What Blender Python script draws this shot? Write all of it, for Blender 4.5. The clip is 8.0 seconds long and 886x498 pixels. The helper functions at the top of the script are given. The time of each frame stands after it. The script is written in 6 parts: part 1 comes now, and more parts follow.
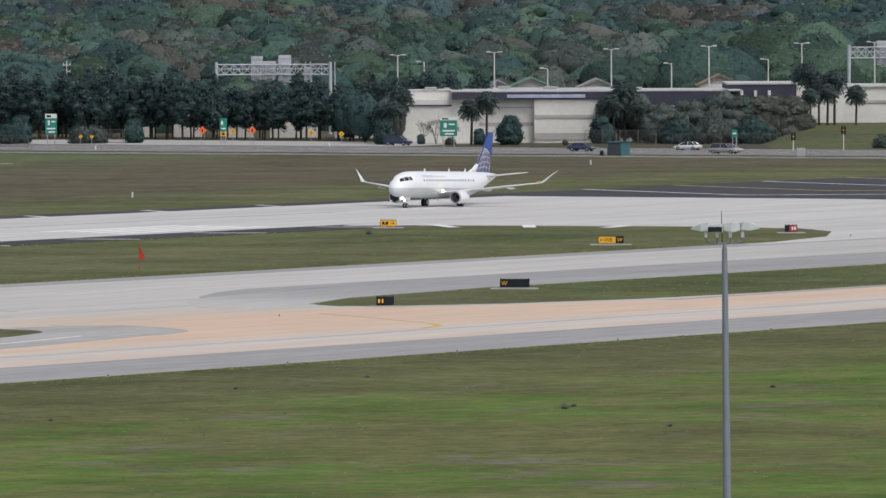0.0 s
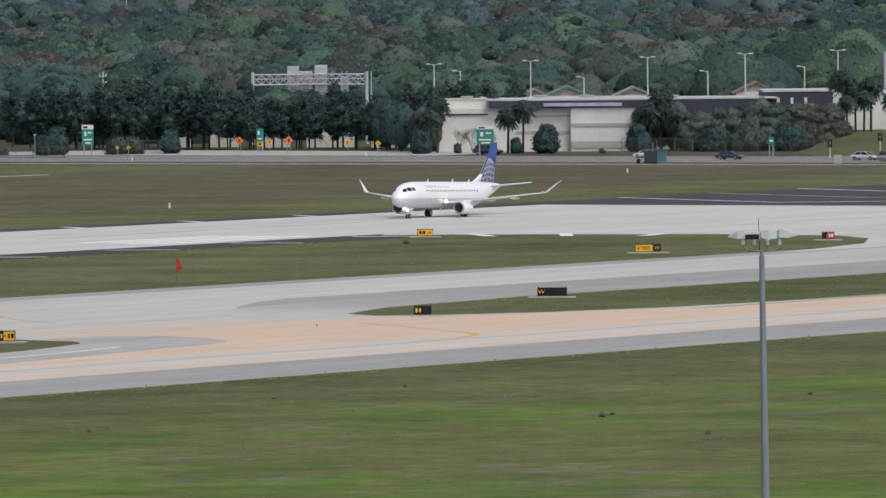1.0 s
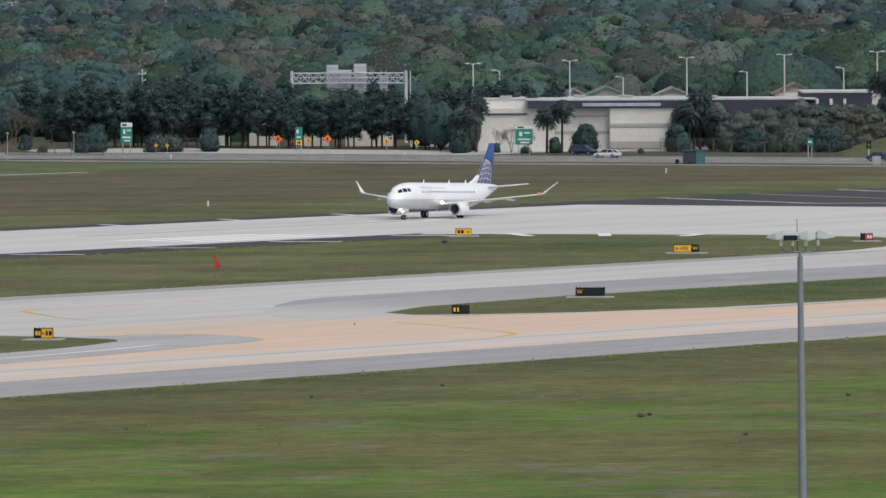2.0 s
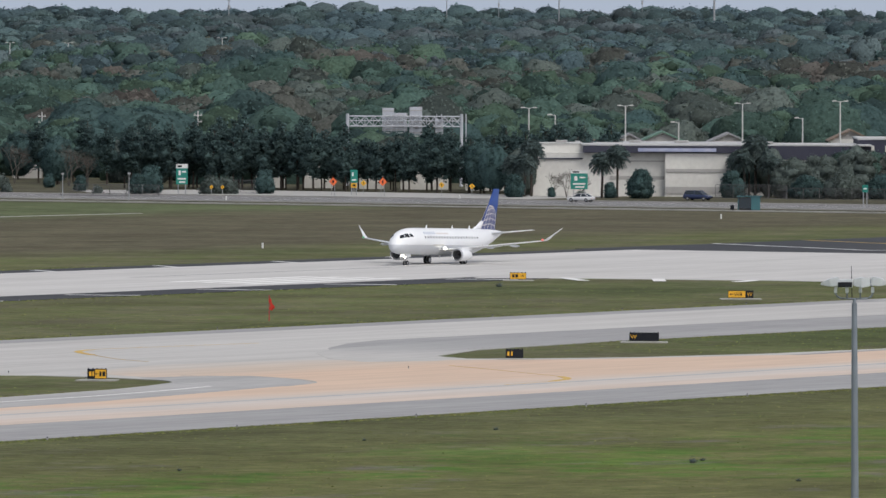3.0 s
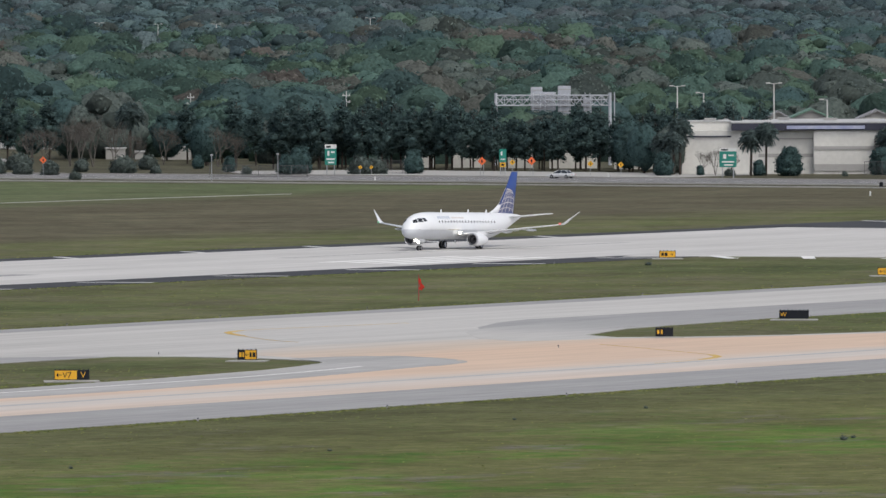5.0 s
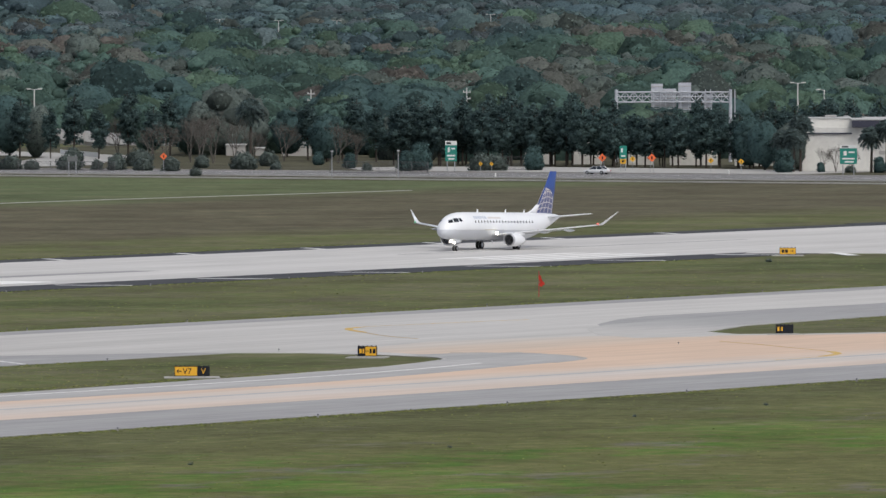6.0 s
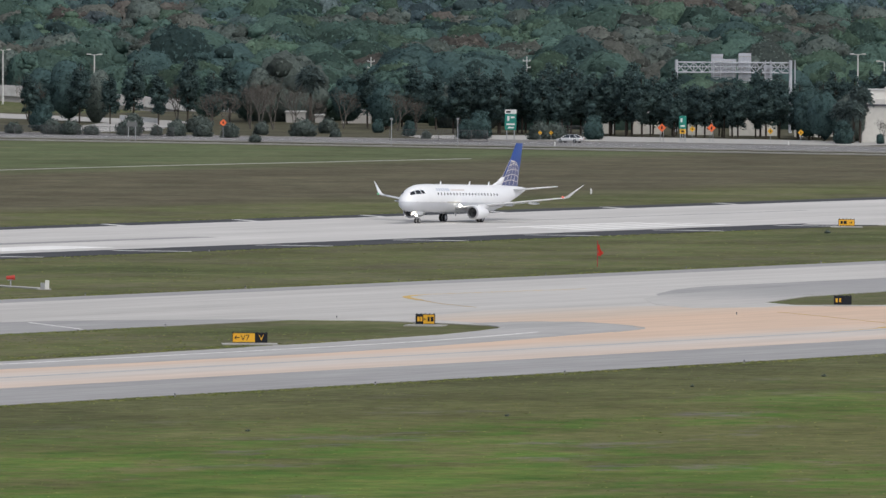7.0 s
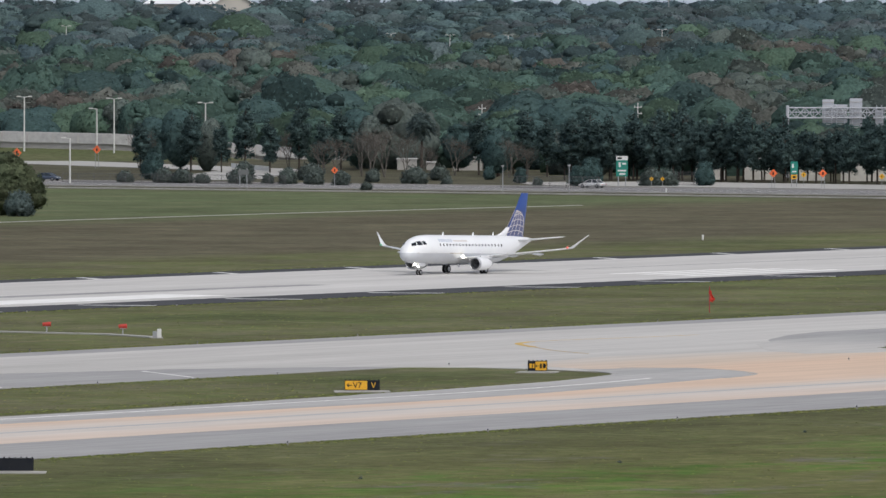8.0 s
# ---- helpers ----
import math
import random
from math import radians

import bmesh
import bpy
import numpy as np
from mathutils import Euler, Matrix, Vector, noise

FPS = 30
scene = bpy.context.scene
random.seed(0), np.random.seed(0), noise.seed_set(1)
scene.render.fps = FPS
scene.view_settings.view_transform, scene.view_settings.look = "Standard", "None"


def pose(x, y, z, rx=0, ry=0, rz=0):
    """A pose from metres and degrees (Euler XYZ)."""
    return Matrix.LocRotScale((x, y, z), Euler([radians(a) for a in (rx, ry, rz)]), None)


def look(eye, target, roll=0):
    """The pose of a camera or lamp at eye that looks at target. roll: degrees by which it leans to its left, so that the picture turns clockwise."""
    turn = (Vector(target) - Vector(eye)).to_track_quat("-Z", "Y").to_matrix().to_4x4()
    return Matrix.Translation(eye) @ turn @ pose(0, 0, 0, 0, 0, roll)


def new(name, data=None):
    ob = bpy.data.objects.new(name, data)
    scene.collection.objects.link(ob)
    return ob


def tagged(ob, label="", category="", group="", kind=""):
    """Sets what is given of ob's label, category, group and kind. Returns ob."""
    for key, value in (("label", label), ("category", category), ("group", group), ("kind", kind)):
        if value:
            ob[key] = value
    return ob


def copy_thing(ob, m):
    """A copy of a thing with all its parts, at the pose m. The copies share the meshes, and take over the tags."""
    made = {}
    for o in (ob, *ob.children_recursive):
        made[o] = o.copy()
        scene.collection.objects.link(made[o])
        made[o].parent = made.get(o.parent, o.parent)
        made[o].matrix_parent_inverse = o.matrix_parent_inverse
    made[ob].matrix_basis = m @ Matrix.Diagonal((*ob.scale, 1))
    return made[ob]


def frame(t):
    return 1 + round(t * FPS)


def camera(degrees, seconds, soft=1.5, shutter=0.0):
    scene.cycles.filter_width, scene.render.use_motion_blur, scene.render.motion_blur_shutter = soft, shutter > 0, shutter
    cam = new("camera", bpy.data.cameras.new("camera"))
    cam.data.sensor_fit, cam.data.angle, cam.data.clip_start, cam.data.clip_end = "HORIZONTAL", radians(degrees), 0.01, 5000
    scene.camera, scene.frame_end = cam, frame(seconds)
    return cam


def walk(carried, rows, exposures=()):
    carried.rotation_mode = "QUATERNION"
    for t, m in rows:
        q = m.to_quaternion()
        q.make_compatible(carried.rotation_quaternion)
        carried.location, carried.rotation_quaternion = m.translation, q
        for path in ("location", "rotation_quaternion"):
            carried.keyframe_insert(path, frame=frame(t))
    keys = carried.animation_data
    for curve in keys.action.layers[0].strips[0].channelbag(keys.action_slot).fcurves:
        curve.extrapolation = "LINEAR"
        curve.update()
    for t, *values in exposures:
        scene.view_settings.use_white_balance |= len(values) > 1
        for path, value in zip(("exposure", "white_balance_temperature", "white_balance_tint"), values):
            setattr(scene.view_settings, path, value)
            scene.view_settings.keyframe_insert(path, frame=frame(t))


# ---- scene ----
# A turn about one fixed stand: seconds, pan to the left, tilt, lean in degrees.
TURNS = (
    (0.0, -0.7254, -1.5197, -0.181),
    (0.1, -0.7075, -1.5232, -0.169),
    (0.2, -0.6709, -1.5091, -0.158),
    (0.3, -0.6548, -1.4514, -0.147),
    (0.4, -0.6387, -1.4046, -0.135),
    (0.5, -0.6254, -1.3590, -0.124),
    (0.6, -0.6084, -1.3366, -0.198),
    (0.7, -0.5929, -1.3361, -0.271),
    (0.8, -0.5726, -1.4544, -0.344),
    (0.9, -0.5553, -1.4838, -0.418),
    (1.0, -0.5459, -1.4749, -0.491),
    (1.1, -0.5273, -1.4822, -0.465),
    (1.2, -0.5083, -1.4731, -0.439),
    (2.4, -0.3087, -1.4891, -0.125),
    (2.5, -0.2963, -1.5126, -0.099),
    (2.6, -0.2606, -1.4282, -0.030),
    (2.7, -0.2067, -1.3529, 0.040),
    (2.8, -0.1689, -1.2885, 0.109),
    (2.9, -0.1080, -1.2789, 0.179),
    (3.0, -0.0977, -1.2661, 0.248),
    (3.1, -0.0809, -1.2942, 0.228),
    (3.2, -0.0728, -1.4338, 0.209),
    (3.3, -0.0564, -1.4900, 0.189),
    (3.4, -0.0308, -1.4989, 0.170),
    (3.5, 0.0000, -1.4894, 0.150),
    (3.6, 0.0246, -1.3981, 0.099),
    (3.7, 0.0578, -1.2928, 0.048),
    (3.8, 0.0964, -1.2130, -0.002),
    (3.9, 0.1774, -1.2029, -0.053),
    (4.0, 0.2398, -1.2268, -0.104),
    (4.1, 0.2770, -1.2393, -0.105),
    (4.2, 0.3070, -1.2516, -0.106),
    (5.3, 0.7292, -1.3916, -0.119),
    (5.4, 0.7595, -1.3942, -0.120),
    (5.5, 0.7922, -1.3277, -0.121),
    (5.6, 0.8392, -1.2892, -0.111),
    (5.7, 0.9990, -1.3001, -0.101),
    (5.8, 1.1120, -1.3468, -0.090),
    (5.9, 1.1583, -1.3797, -0.080),
    (6.0, 1.2041, -1.3829, -0.070),
    (6.1, 1.2545, -1.4155, 0.001),
    (6.2, 1.2705, -1.4301, 0.072),
    (6.3, 1.2617, -1.4356, 0.143),
    (6.4, 1.2493, -1.5784, 0.214),
    (6.5, 1.2599, -1.6078, 0.285),
    (6.6, 1.2871, -1.5621, 0.306),
    (6.7, 1.3309, -1.5349, 0.327),
    (6.8, 1.4021, -1.5411, 0.348),
    (6.9, 1.4456, -1.5275, 0.369),
    (7.0, 1.4871, -1.5365, 0.390),
    (7.1, 1.5270, -1.5887, 0.377),
    (7.2, 1.5722, -1.6290, 0.363),
    (7.3, 1.6157, -1.6428, 0.350),
    (7.4, 1.6736, -1.6540, 0.337),
    (7.5, 1.7419, -1.5910, 0.323),
    (7.6, 1.8385, -1.4497, 0.282),
    (7.7, 1.8912, -1.3414, 0.241),
    (7.8, 1.9431, -1.3162, 0.199),
    (7.9, 1.9849, -1.3158, 0.158),
    (8.0, 2.0281, -1.3122, 0.117),
)
EYE = (0.0, 0.0, 36.0)


def aim(pan, tilt, lean):
    m = Euler((radians(90 + tilt), 0, radians(pan))).to_matrix().to_4x4()
    return Matrix.Translation(EYE) @ m @ pose(0, 0, 0, 0, 0, lean)


cam = camera(4.2768, 8.0, soft=1.5)
walk(cam, [(t, aim(p, q, r)) for t, p, q, r in TURNS])

# ---- light: an overcast spring day ----
world = bpy.data.worlds.new("world")
scene.world = world
world.use_nodes = True
wt = world.node_tree
wt.nodes.clear()
w_out = wt.nodes.new("ShaderNodeOutputWorld")
w_bg = wt.nodes.new("ShaderNodeBackground")
w_sky = wt.nodes.new("ShaderNodeTexSky")
w_hsv = wt.nodes.new("ShaderNodeHueSaturation")
w_sky.sky_type = "NISHITA"
w_sky.sun_disc = False
w_sky.sun_elevation = radians(52)
w_sky.sun_rotation = radians(150)
w_sky.air_density = 1.0
w_sky.dust_density = 1.5
w_sky.ozone_density = 1.0
w_hsv.inputs["Saturation"].default_value = 0.48
w_bg.inputs["Strength"].default_value = 0.108
w_tc = wt.nodes.new("ShaderNodeTexCoord")
w_up = wt.nodes.new("ShaderNodeVectorMath")   # the eye stands high, so the sky reaches a little below the level
w_up.operation = "ADD"
w_up.inputs[1].default_value = (0, 0, 0.35)
wt.links.new(w_tc.outputs["Generated"], w_up.inputs[0])
wt.links.new(w_up.outputs[0], w_sky.inputs["Vector"])
wt.links.new(w_sky.outputs[0], w_hsv.inputs["Color"])
wt.links.new(w_hsv.outputs[0], w_bg.inputs["Color"])
wt.links.new(w_bg.outputs[0], w_out.inputs["Surface"])
sun_data = bpy.data.lights.new("sun", "SUN")
sun_data.energy, sun_data.angle, sun_data.color = 1.5, radians(25), (1.0, 0.96, 0.9)
sun = new("sun", sun_data)
sun.matrix_basis = look((120, -160, 300), (0, 0, 0))
scene.view_settings.exposure = 0.46
scene.view_settings.use_white_balance = True
scene.view_settings.white_balance_temperature = 6500
scene.view_settings.white_balance_tint = 10

# ---- materials ----
HEADING = math.degrees(math.atan2(-0.8785, -0.4777))
FIELD = pose(14.8, 1558.0, 0, 0, 0, HEADING)   # x along the runway, y towards the viewer's side


def mat(name, base, base2=None, scale=1.0, rough=0.8, metal=0.0, detail=6.0, bump=0.0, fine=0.0, stretch=(1, 1, 1),
        coat=0.0, emit=None, strength=0.0, island=0.0, space="Object", bump_size=0.05):
    """Two colours blended by noise, with a finer second noise, bump and a spread from piece to piece."""
    m = bpy.data.materials.new(name)
    m.use_nodes = True
    t = m.node_tree
    b = t.nodes["Principled BSDF"]
    b.inputs["Roughness"].default_value = rough
    b.inputs["Metallic"].default_value = metal
    b.inputs["Coat Weight"].default_value = coat
    b.inputs["Base Color"].default_value = (*base, 1)
    if emit:
        b.inputs["Emission Color"].default_value = (*emit, 1)
        b.inputs["Emission Strength"].default_value = strength
    if base2 is None:
        return m
    tc = t.nodes.new("ShaderNodeTexCoord")
    mp = t.nodes.new("ShaderNodeMapping")
    mp.inputs["Scale"].default_value = stretch
    t.links.new(tc.outputs[space], mp.inputs["Vector"])
    n1 = t.nodes.new("ShaderNodeTexNoise")
    n1.inputs["Scale"].default_value = scale
    n1.inputs["Detail"].default_value = detail
    n1.inputs["Roughness"].default_value = 0.6
    t.links.new(mp.outputs[0], n1.inputs["Vector"])
    ramp = t.nodes.new("ShaderNodeMapRange")
    ramp.inputs["From Min"].default_value = 0.35
    ramp.inputs["From Max"].default_value = 0.65
    t.links.new(n1.outputs["Fac"], ramp.inputs["Value"])
    mix = t.nodes.new("ShaderNodeMix")
    mix.data_type = "RGBA"
    mix.inputs["A"].default_value = (*base, 1)
    mix.inputs["B"].default_value = (*base2, 1)
    t.links.new(ramp.outputs[0], mix.inputs["Factor"])
    col = mix.outputs["Result"]
    if fine:
        n2 = t.nodes.new("ShaderNodeTexNoise")
        n2.inputs["Scale"].default_value = scale * 9
        n2.inputs["Detail"].default_value = 4
        t.links.new(mp.outputs[0], n2.inputs["Vector"])
        hs = t.nodes.new("ShaderNodeHueSaturation")
        mr = t.nodes.new("ShaderNodeMapRange")
        mr.inputs["To Min"].default_value = 1 - fine
        mr.inputs["To Max"].default_value = 1 + fine
        mr.inputs["From Min"].default_value = 0.3
        mr.inputs["From Max"].default_value = 0.7
        t.links.new(n2.outputs["Fac"], mr.inputs["Value"])
        t.links.new(mr.outputs[0], hs.inputs["Value"])
        t.links.new(col, hs.inputs["Color"])
        col = hs.outputs[0]
    if island:
        ge = t.nodes.new("ShaderNodeNewGeometry")
        hs = t.nodes.new("ShaderNodeHueSaturation")
        mr = t.nodes.new("ShaderNodeMapRange")
        mr.inputs["To Min"].default_value = 1 - island
        mr.inputs["To Max"].default_value = 1 + island
        t.links.new(ge.outputs["Random Per Island"], mr.inputs["Value"])
        t.links.new(mr.outputs[0], hs.inputs["Value"])
        t.links.new(col, hs.inputs["Color"])
        col = hs.outputs[0]
    t.links.new(col, b.inputs["Base Color"])
    if bump:
        bp = t.nodes.new("ShaderNodeBump")
        bp.inputs["Strength"].default_value = bump
        bp.inputs["Distance"].default_value = bump_size
        t.links.new((n2 if fine else n1).outputs["Fac"], bp.inputs["Height"])
        t.links.new(bp.outputs[0], b.inputs["Normal"])
    return m


def turf_material():
    """Mown airfield grass: green and straw patches by noise, and bands along the runway where other grass grows."""
    m = bpy.data.materials.new("turf")
    m.use_nodes = True
    t = m.node_tree
    b = t.nodes["Principled BSDF"]
    b.inputs["Roughness"].default_value = 0.95
    b.inputs["Specular IOR Level"].default_value = 0.1
    ge = t.nodes.new("ShaderNodeNewGeometry")
    mp = t.nodes.new("ShaderNodeMapping")
    mp.vector_type = "TEXTURE"
    mp.inputs["Location"].default_value = (14.8, 1558.0, 0)
    mp.inputs["Rotation"].default_value = (0, 0, radians(HEADING))
    t.links.new(ge.outputs["Position"], mp.inputs["Vector"])
    sep = t.nodes.new("ShaderNodeSeparateXYZ")
    t.links.new(mp.outputs[0], sep.inputs[0])

    def noise_of(scale, detail, rough=0.6, sx=1.0):
        n = t.nodes.new("ShaderNodeTexNoise")
        n.inputs["Scale"].default_value = scale
        n.inputs["Detail"].default_value = detail
        n.inputs["Roughness"].default_value = rough
        mm = t.nodes.new("ShaderNodeMapping")
        mm.inputs["Scale"].default_value = (sx, 1, 1)
        t.links.new(mp.outputs[0], mm.inputs["Vector"])
        t.links.new(mm.outputs[0], n.inputs["Vector"])
        return n.outputs["Fac"]

    def blend(fac, a, c):
        x = t.nodes.new("ShaderNodeMix")
        x.data_type = "RGBA"
        for key, v in (("A", a), ("B", c)):
            if isinstance(v, tuple):
                x.inputs[key].default_value = (*v, 1)
            else:
                t.links.new(v, x.inputs[key])
        t.links.new(fac, x.inputs["Factor"])
        return x.outputs["Result"]

    def remap(v, lo, hi, a=0.0, c=1.0):
        x = t.nodes.new("ShaderNodeMapRange")
        x.inputs["From Min"].default_value, x.inputs["From Max"].default_value = lo, hi
        x.inputs["To Min"].default_value, x.inputs["To Max"].default_value = a, c
        t.links.new(v, x.inputs["Value"])
        return x.outputs[0]

    def math_of(op, a, c):
        x = t.nodes.new("ShaderNodeMath")
        x.operation = op
        for i, v in enumerate((a, c)):
            if isinstance(v, (int, float)):
                x.inputs[i].default_value = v
            else:
                t.links.new(v, x.inputs[i])
        return x.outputs[0]

    wide = noise_of(0.02, 5, 0.6, 0.45)
    mid = noise_of(0.07, 6, 0.65, 0.6)
    tuft = noise_of(0.45, 6, 0.72)
    patch = noise_of(0.17, 6, 0.68)
    green = blend(remap(patch, 0.38, 0.62), (0.072, 0.138, 0.026), (0.136, 0.158, 0.044))
    straw = blend(remap(tuft, 0.35, 0.65), (0.100, 0.112, 0.040), (0.148, 0.142, 0.060))
    mixed = math_of("ADD", math_of("MULTIPLY", wide, 0.62), math_of("MULTIPLY", patch, 0.38))
    near = blend(remap(mixed, 0.468, 0.532), green, straw)
    near = blend(remap(math_of("ADD", mid, math_of("MULTIPLY", tuft, 0.3)), 0.72, 0.82), near, (0.146, 0.136, 0.108))
    edge = math_of("ADD", sep.outputs["Y"], remap(wide, 0, 1, -26, 26))
    brown = blend(remap(patch, 0.34, 0.66), (0.124, 0.106, 0.070), (0.088, 0.086, 0.054))
    olive = blend(remap(patch, 0.36, 0.64), (0.098, 0.120, 0.044), (0.126, 0.120, 0.060))
    olive = blend(remap(math_of("ADD", mid, math_of("MULTIPLY", tuft, 0.5)), 0.72, 0.88), olive, (0.128, 0.122, 0.072))
    olive = blend(remap(math_of("ADD", wide, math_of("MULTIPLY", tuft, 0.4)), 0.66, 0.56), olive, (0.082, 0.100, 0.040))
    verge = blend(remap(tuft, 0.35, 0.65), (0.076, 0.086, 0.036), (0.124, 0.122, 0.058))
    near = blend(remap(edge, 305, 268), near, verge)
    inner = blend(remap(edge, 215, 262), olive, near)
    inner = blend(remap(edge, -85, -58), brown, inner)
    lush = blend(remap(mid, 0.35, 0.65), (0.095, 0.122, 0.058), (0.118, 0.128, 0.068))
    inner = blend(remap(edge, -185, -212), inner, lush)
    woods = blend(remap(tuft, 0.35, 0.65), (0.098, 0.092, 0.062), (0.072, 0.070, 0.046))
    far = blend(remap(sep.outputs["X"], -318, -330), inner, woods)
    hs = t.nodes.new("ShaderNodeHueSaturation")
    t.links.new(far, hs.inputs["Color"])
    blotch = remap(noise_of(0.045, 7, 0.66), 0.34, 0.66, 0.74, 1.28)
    t.links.new(math_of("MULTIPLY", blotch, remap(noise_of(0.4, 7, 0.75), 0.34, 0.66, 0.74, 1.26)), hs.inputs["Value"])
    t.links.new(hs.outputs[0], b.inputs["Base Color"])
    bp = t.nodes.new("ShaderNodeBump")
    bp.inputs["Strength"].default_value = 0.5
    bp.inputs["Distance"].default_value = 0.3
    t.links.new(tuft, bp.inputs["Height"])
    t.links.new(bp.outputs[0], b.inputs["Normal"])
    return m


TURF = turf_material()
CONCRETE = mat("pale_concrete", (0.57, 0.552, 0.53), (0.47, 0.455, 0.435), 0.08, 0.85, fine=0.10, stretch=(0.07, 1, 1))
CONCRETE_B = mat("taxiway_concrete", (0.53, 0.512, 0.488), (0.42, 0.405, 0.385), 0.10, 0.85, fine=0.10, stretch=(0.05, 1, 1))


def banded_material(name, axis, bands, scale, stretch, spread):
    """Pavement whose colour goes from lane to lane, each worn into the next: (place across, colour) in metres."""
    m = mat(name, bands[0][1], bands[-1][1], scale, 0.85, fine=0.08, stretch=stretch)
    t = m.node_tree
    tc = t.nodes.new("ShaderNodeTexCoord")
    sep = t.nodes.new("ShaderNodeSeparateXYZ")
    t.links.new(tc.outputs["Object"], sep.inputs[0])
    mp = t.nodes.new("ShaderNodeMapping")
    mp.inputs["Scale"].default_value = stretch
    t.links.new(tc.outputs["Object"], mp.inputs["Vector"])
    nz = t.nodes.new("ShaderNodeTexNoise")
    nz.inputs["Scale"].default_value, nz.inputs["Detail"].default_value, nz.inputs["Roughness"].default_value = scale * 3, 7, 0.68
    t.links.new(mp.outputs[0], nz.inputs["Vector"])
    wander = t.nodes.new("ShaderNodeMath")
    wander.operation = "MULTIPLY_ADD"
    wander.inputs[1].default_value, wander.inputs[2].default_value = spread, -spread / 2
    t.links.new(nz.outputs["Fac"], wander.inputs[0])
    at_ = t.nodes.new("ShaderNodeMath")
    t.links.new(sep.outputs[axis], at_.inputs[0])
    t.links.new(wander.outputs[0], at_.inputs[1])
    lo, hi = bands[0][0], bands[-1][0]
    mr = t.nodes.new("ShaderNodeMapRange")
    mr.inputs["From Min"].default_value, mr.inputs["From Max"].default_value = lo, hi
    t.links.new(at_.outputs[0], mr.inputs["Value"])
    ramp = t.nodes.new("ShaderNodeValToRGB")
    while len(ramp.color_ramp.elements) < len(bands):
        ramp.color_ramp.elements.new(0.5)
    for e, (place, colour) in zip(ramp.color_ramp.elements, bands):
        e.position, e.color = (place - lo) / (hi - lo), (*colour, 1)
    t.links.new(mr.outputs[0], ramp.inputs["Fac"])
    hs = next(n for n in t.nodes if n.type == "HUE_SAT")
    t.links.new(ramp.outputs[0], hs.inputs["Color"])
    return m


PEACH = banded_material("peach_concrete", "Y", ((172, (0.50, 0.47, 0.435)), (186, (0.55, 0.45, 0.365)), (196, (0.615, 0.45, 0.335)), (219, (0.61, 0.455, 0.345)), (223.5, (0.58, 0.49, 0.42)),
                                               (227.5, (0.55, 0.50, 0.455)), (231, (0.56, 0.505, 0.46)), (234, (0.585, 0.49, 0.42)), (240, (0.58, 0.47, 0.39))), 0.05, (0.10, 1, 1), 14)
STAINED = banded_material("stained_asphalt", "X", ((295, (0.31, 0.305, 0.305)), (328, (0.335, 0.33, 0.325)), (346, (0.40, 0.39, 0.38)), (364, (0.475, 0.458, 0.435))), 0.10, (0.12, 1, 1), 46)
ASPHALT = mat("worn_asphalt", (0.345, 0.34, 0.335), (0.28, 0.275, 0.275), 0.10, 0.9, fine=0.12, stretch=(0.10, 1, 1))
ASPHALT_D = mat("dark_asphalt", (0.030, 0.032, 0.037), (0.044, 0.045, 0.049), 0.06, 0.9, fine=0.15, stretch=(0.4, 1, 1))
ASPHALT_L = mat("smooth_asphalt", (0.41, 0.40, 0.39), (0.32, 0.315, 0.31), 0.12, 0.9, fine=0.12, stretch=(0.12, 1, 1))
SEAL = mat("crack_sealer", (0.36, 0.365, 0.38), (0.42, 0.42, 0.42), 0.3, 0.8)
ROAD = mat("road_asphalt", (0.20, 0.195, 0.19), (0.155, 0.15, 0.15), 0.07, 0.9, fine=0.12)
LINE = mat("line_paint", (0.86, 0.85, 0.83), (0.72, 0.71, 0.68), 0.4, 0.7)
LINE_Y = mat("yellow_line_paint", (0.62, 0.40, 0.07), (0.50, 0.34, 0.10), 0.4, 0.7)
KERB = mat("kerb_concrete", (0.42, 0.41, 0.39), (0.35, 0.34, 0.32), 0.3, 0.85)


# ---- building blocks ----
def finish(name, bm, materials, parent=None, label="", smooth=False):
    me = bpy.data.meshes.new(name)
    bm.to_mesh(me)
    bm.free()
    for m in (materials if isinstance(materials, (list, tuple)) else [materials]):
        me.materials.append(m)
    if smooth:
        me.shade_smooth()
    ob = new(name, me)
    if parent:
        ob.parent = parent
    if label:
        ob["label"] = label
    return ob


def part(name, bm, material, parent, label="", smooth=False):
    return finish(name, bm, material, parent, label, smooth)


def box(bm, x0, x1, y0, y1, z0, z1, bevel=0.0, mi=0):
    vs = [bm.verts.new((x, y, z)) for z in (z0, z1) for y in (y0, y1) for x in (x0, x1)]
    fs = [bm.faces.new([vs[i] for i in q]) for q in
          ((0, 2, 3, 1), (4, 5, 7, 6), (0, 1, 5, 4), (2, 6, 7, 3), (0, 4, 6, 2), (1, 3, 7, 5))]
    for f in fs:
        f.material_index = mi
    if bevel:
        bmesh.ops.bevel(bm, geom=list({e for f in fs for e in f.edges}), offset=bevel, segments=2, affect="EDGES")
    return bm


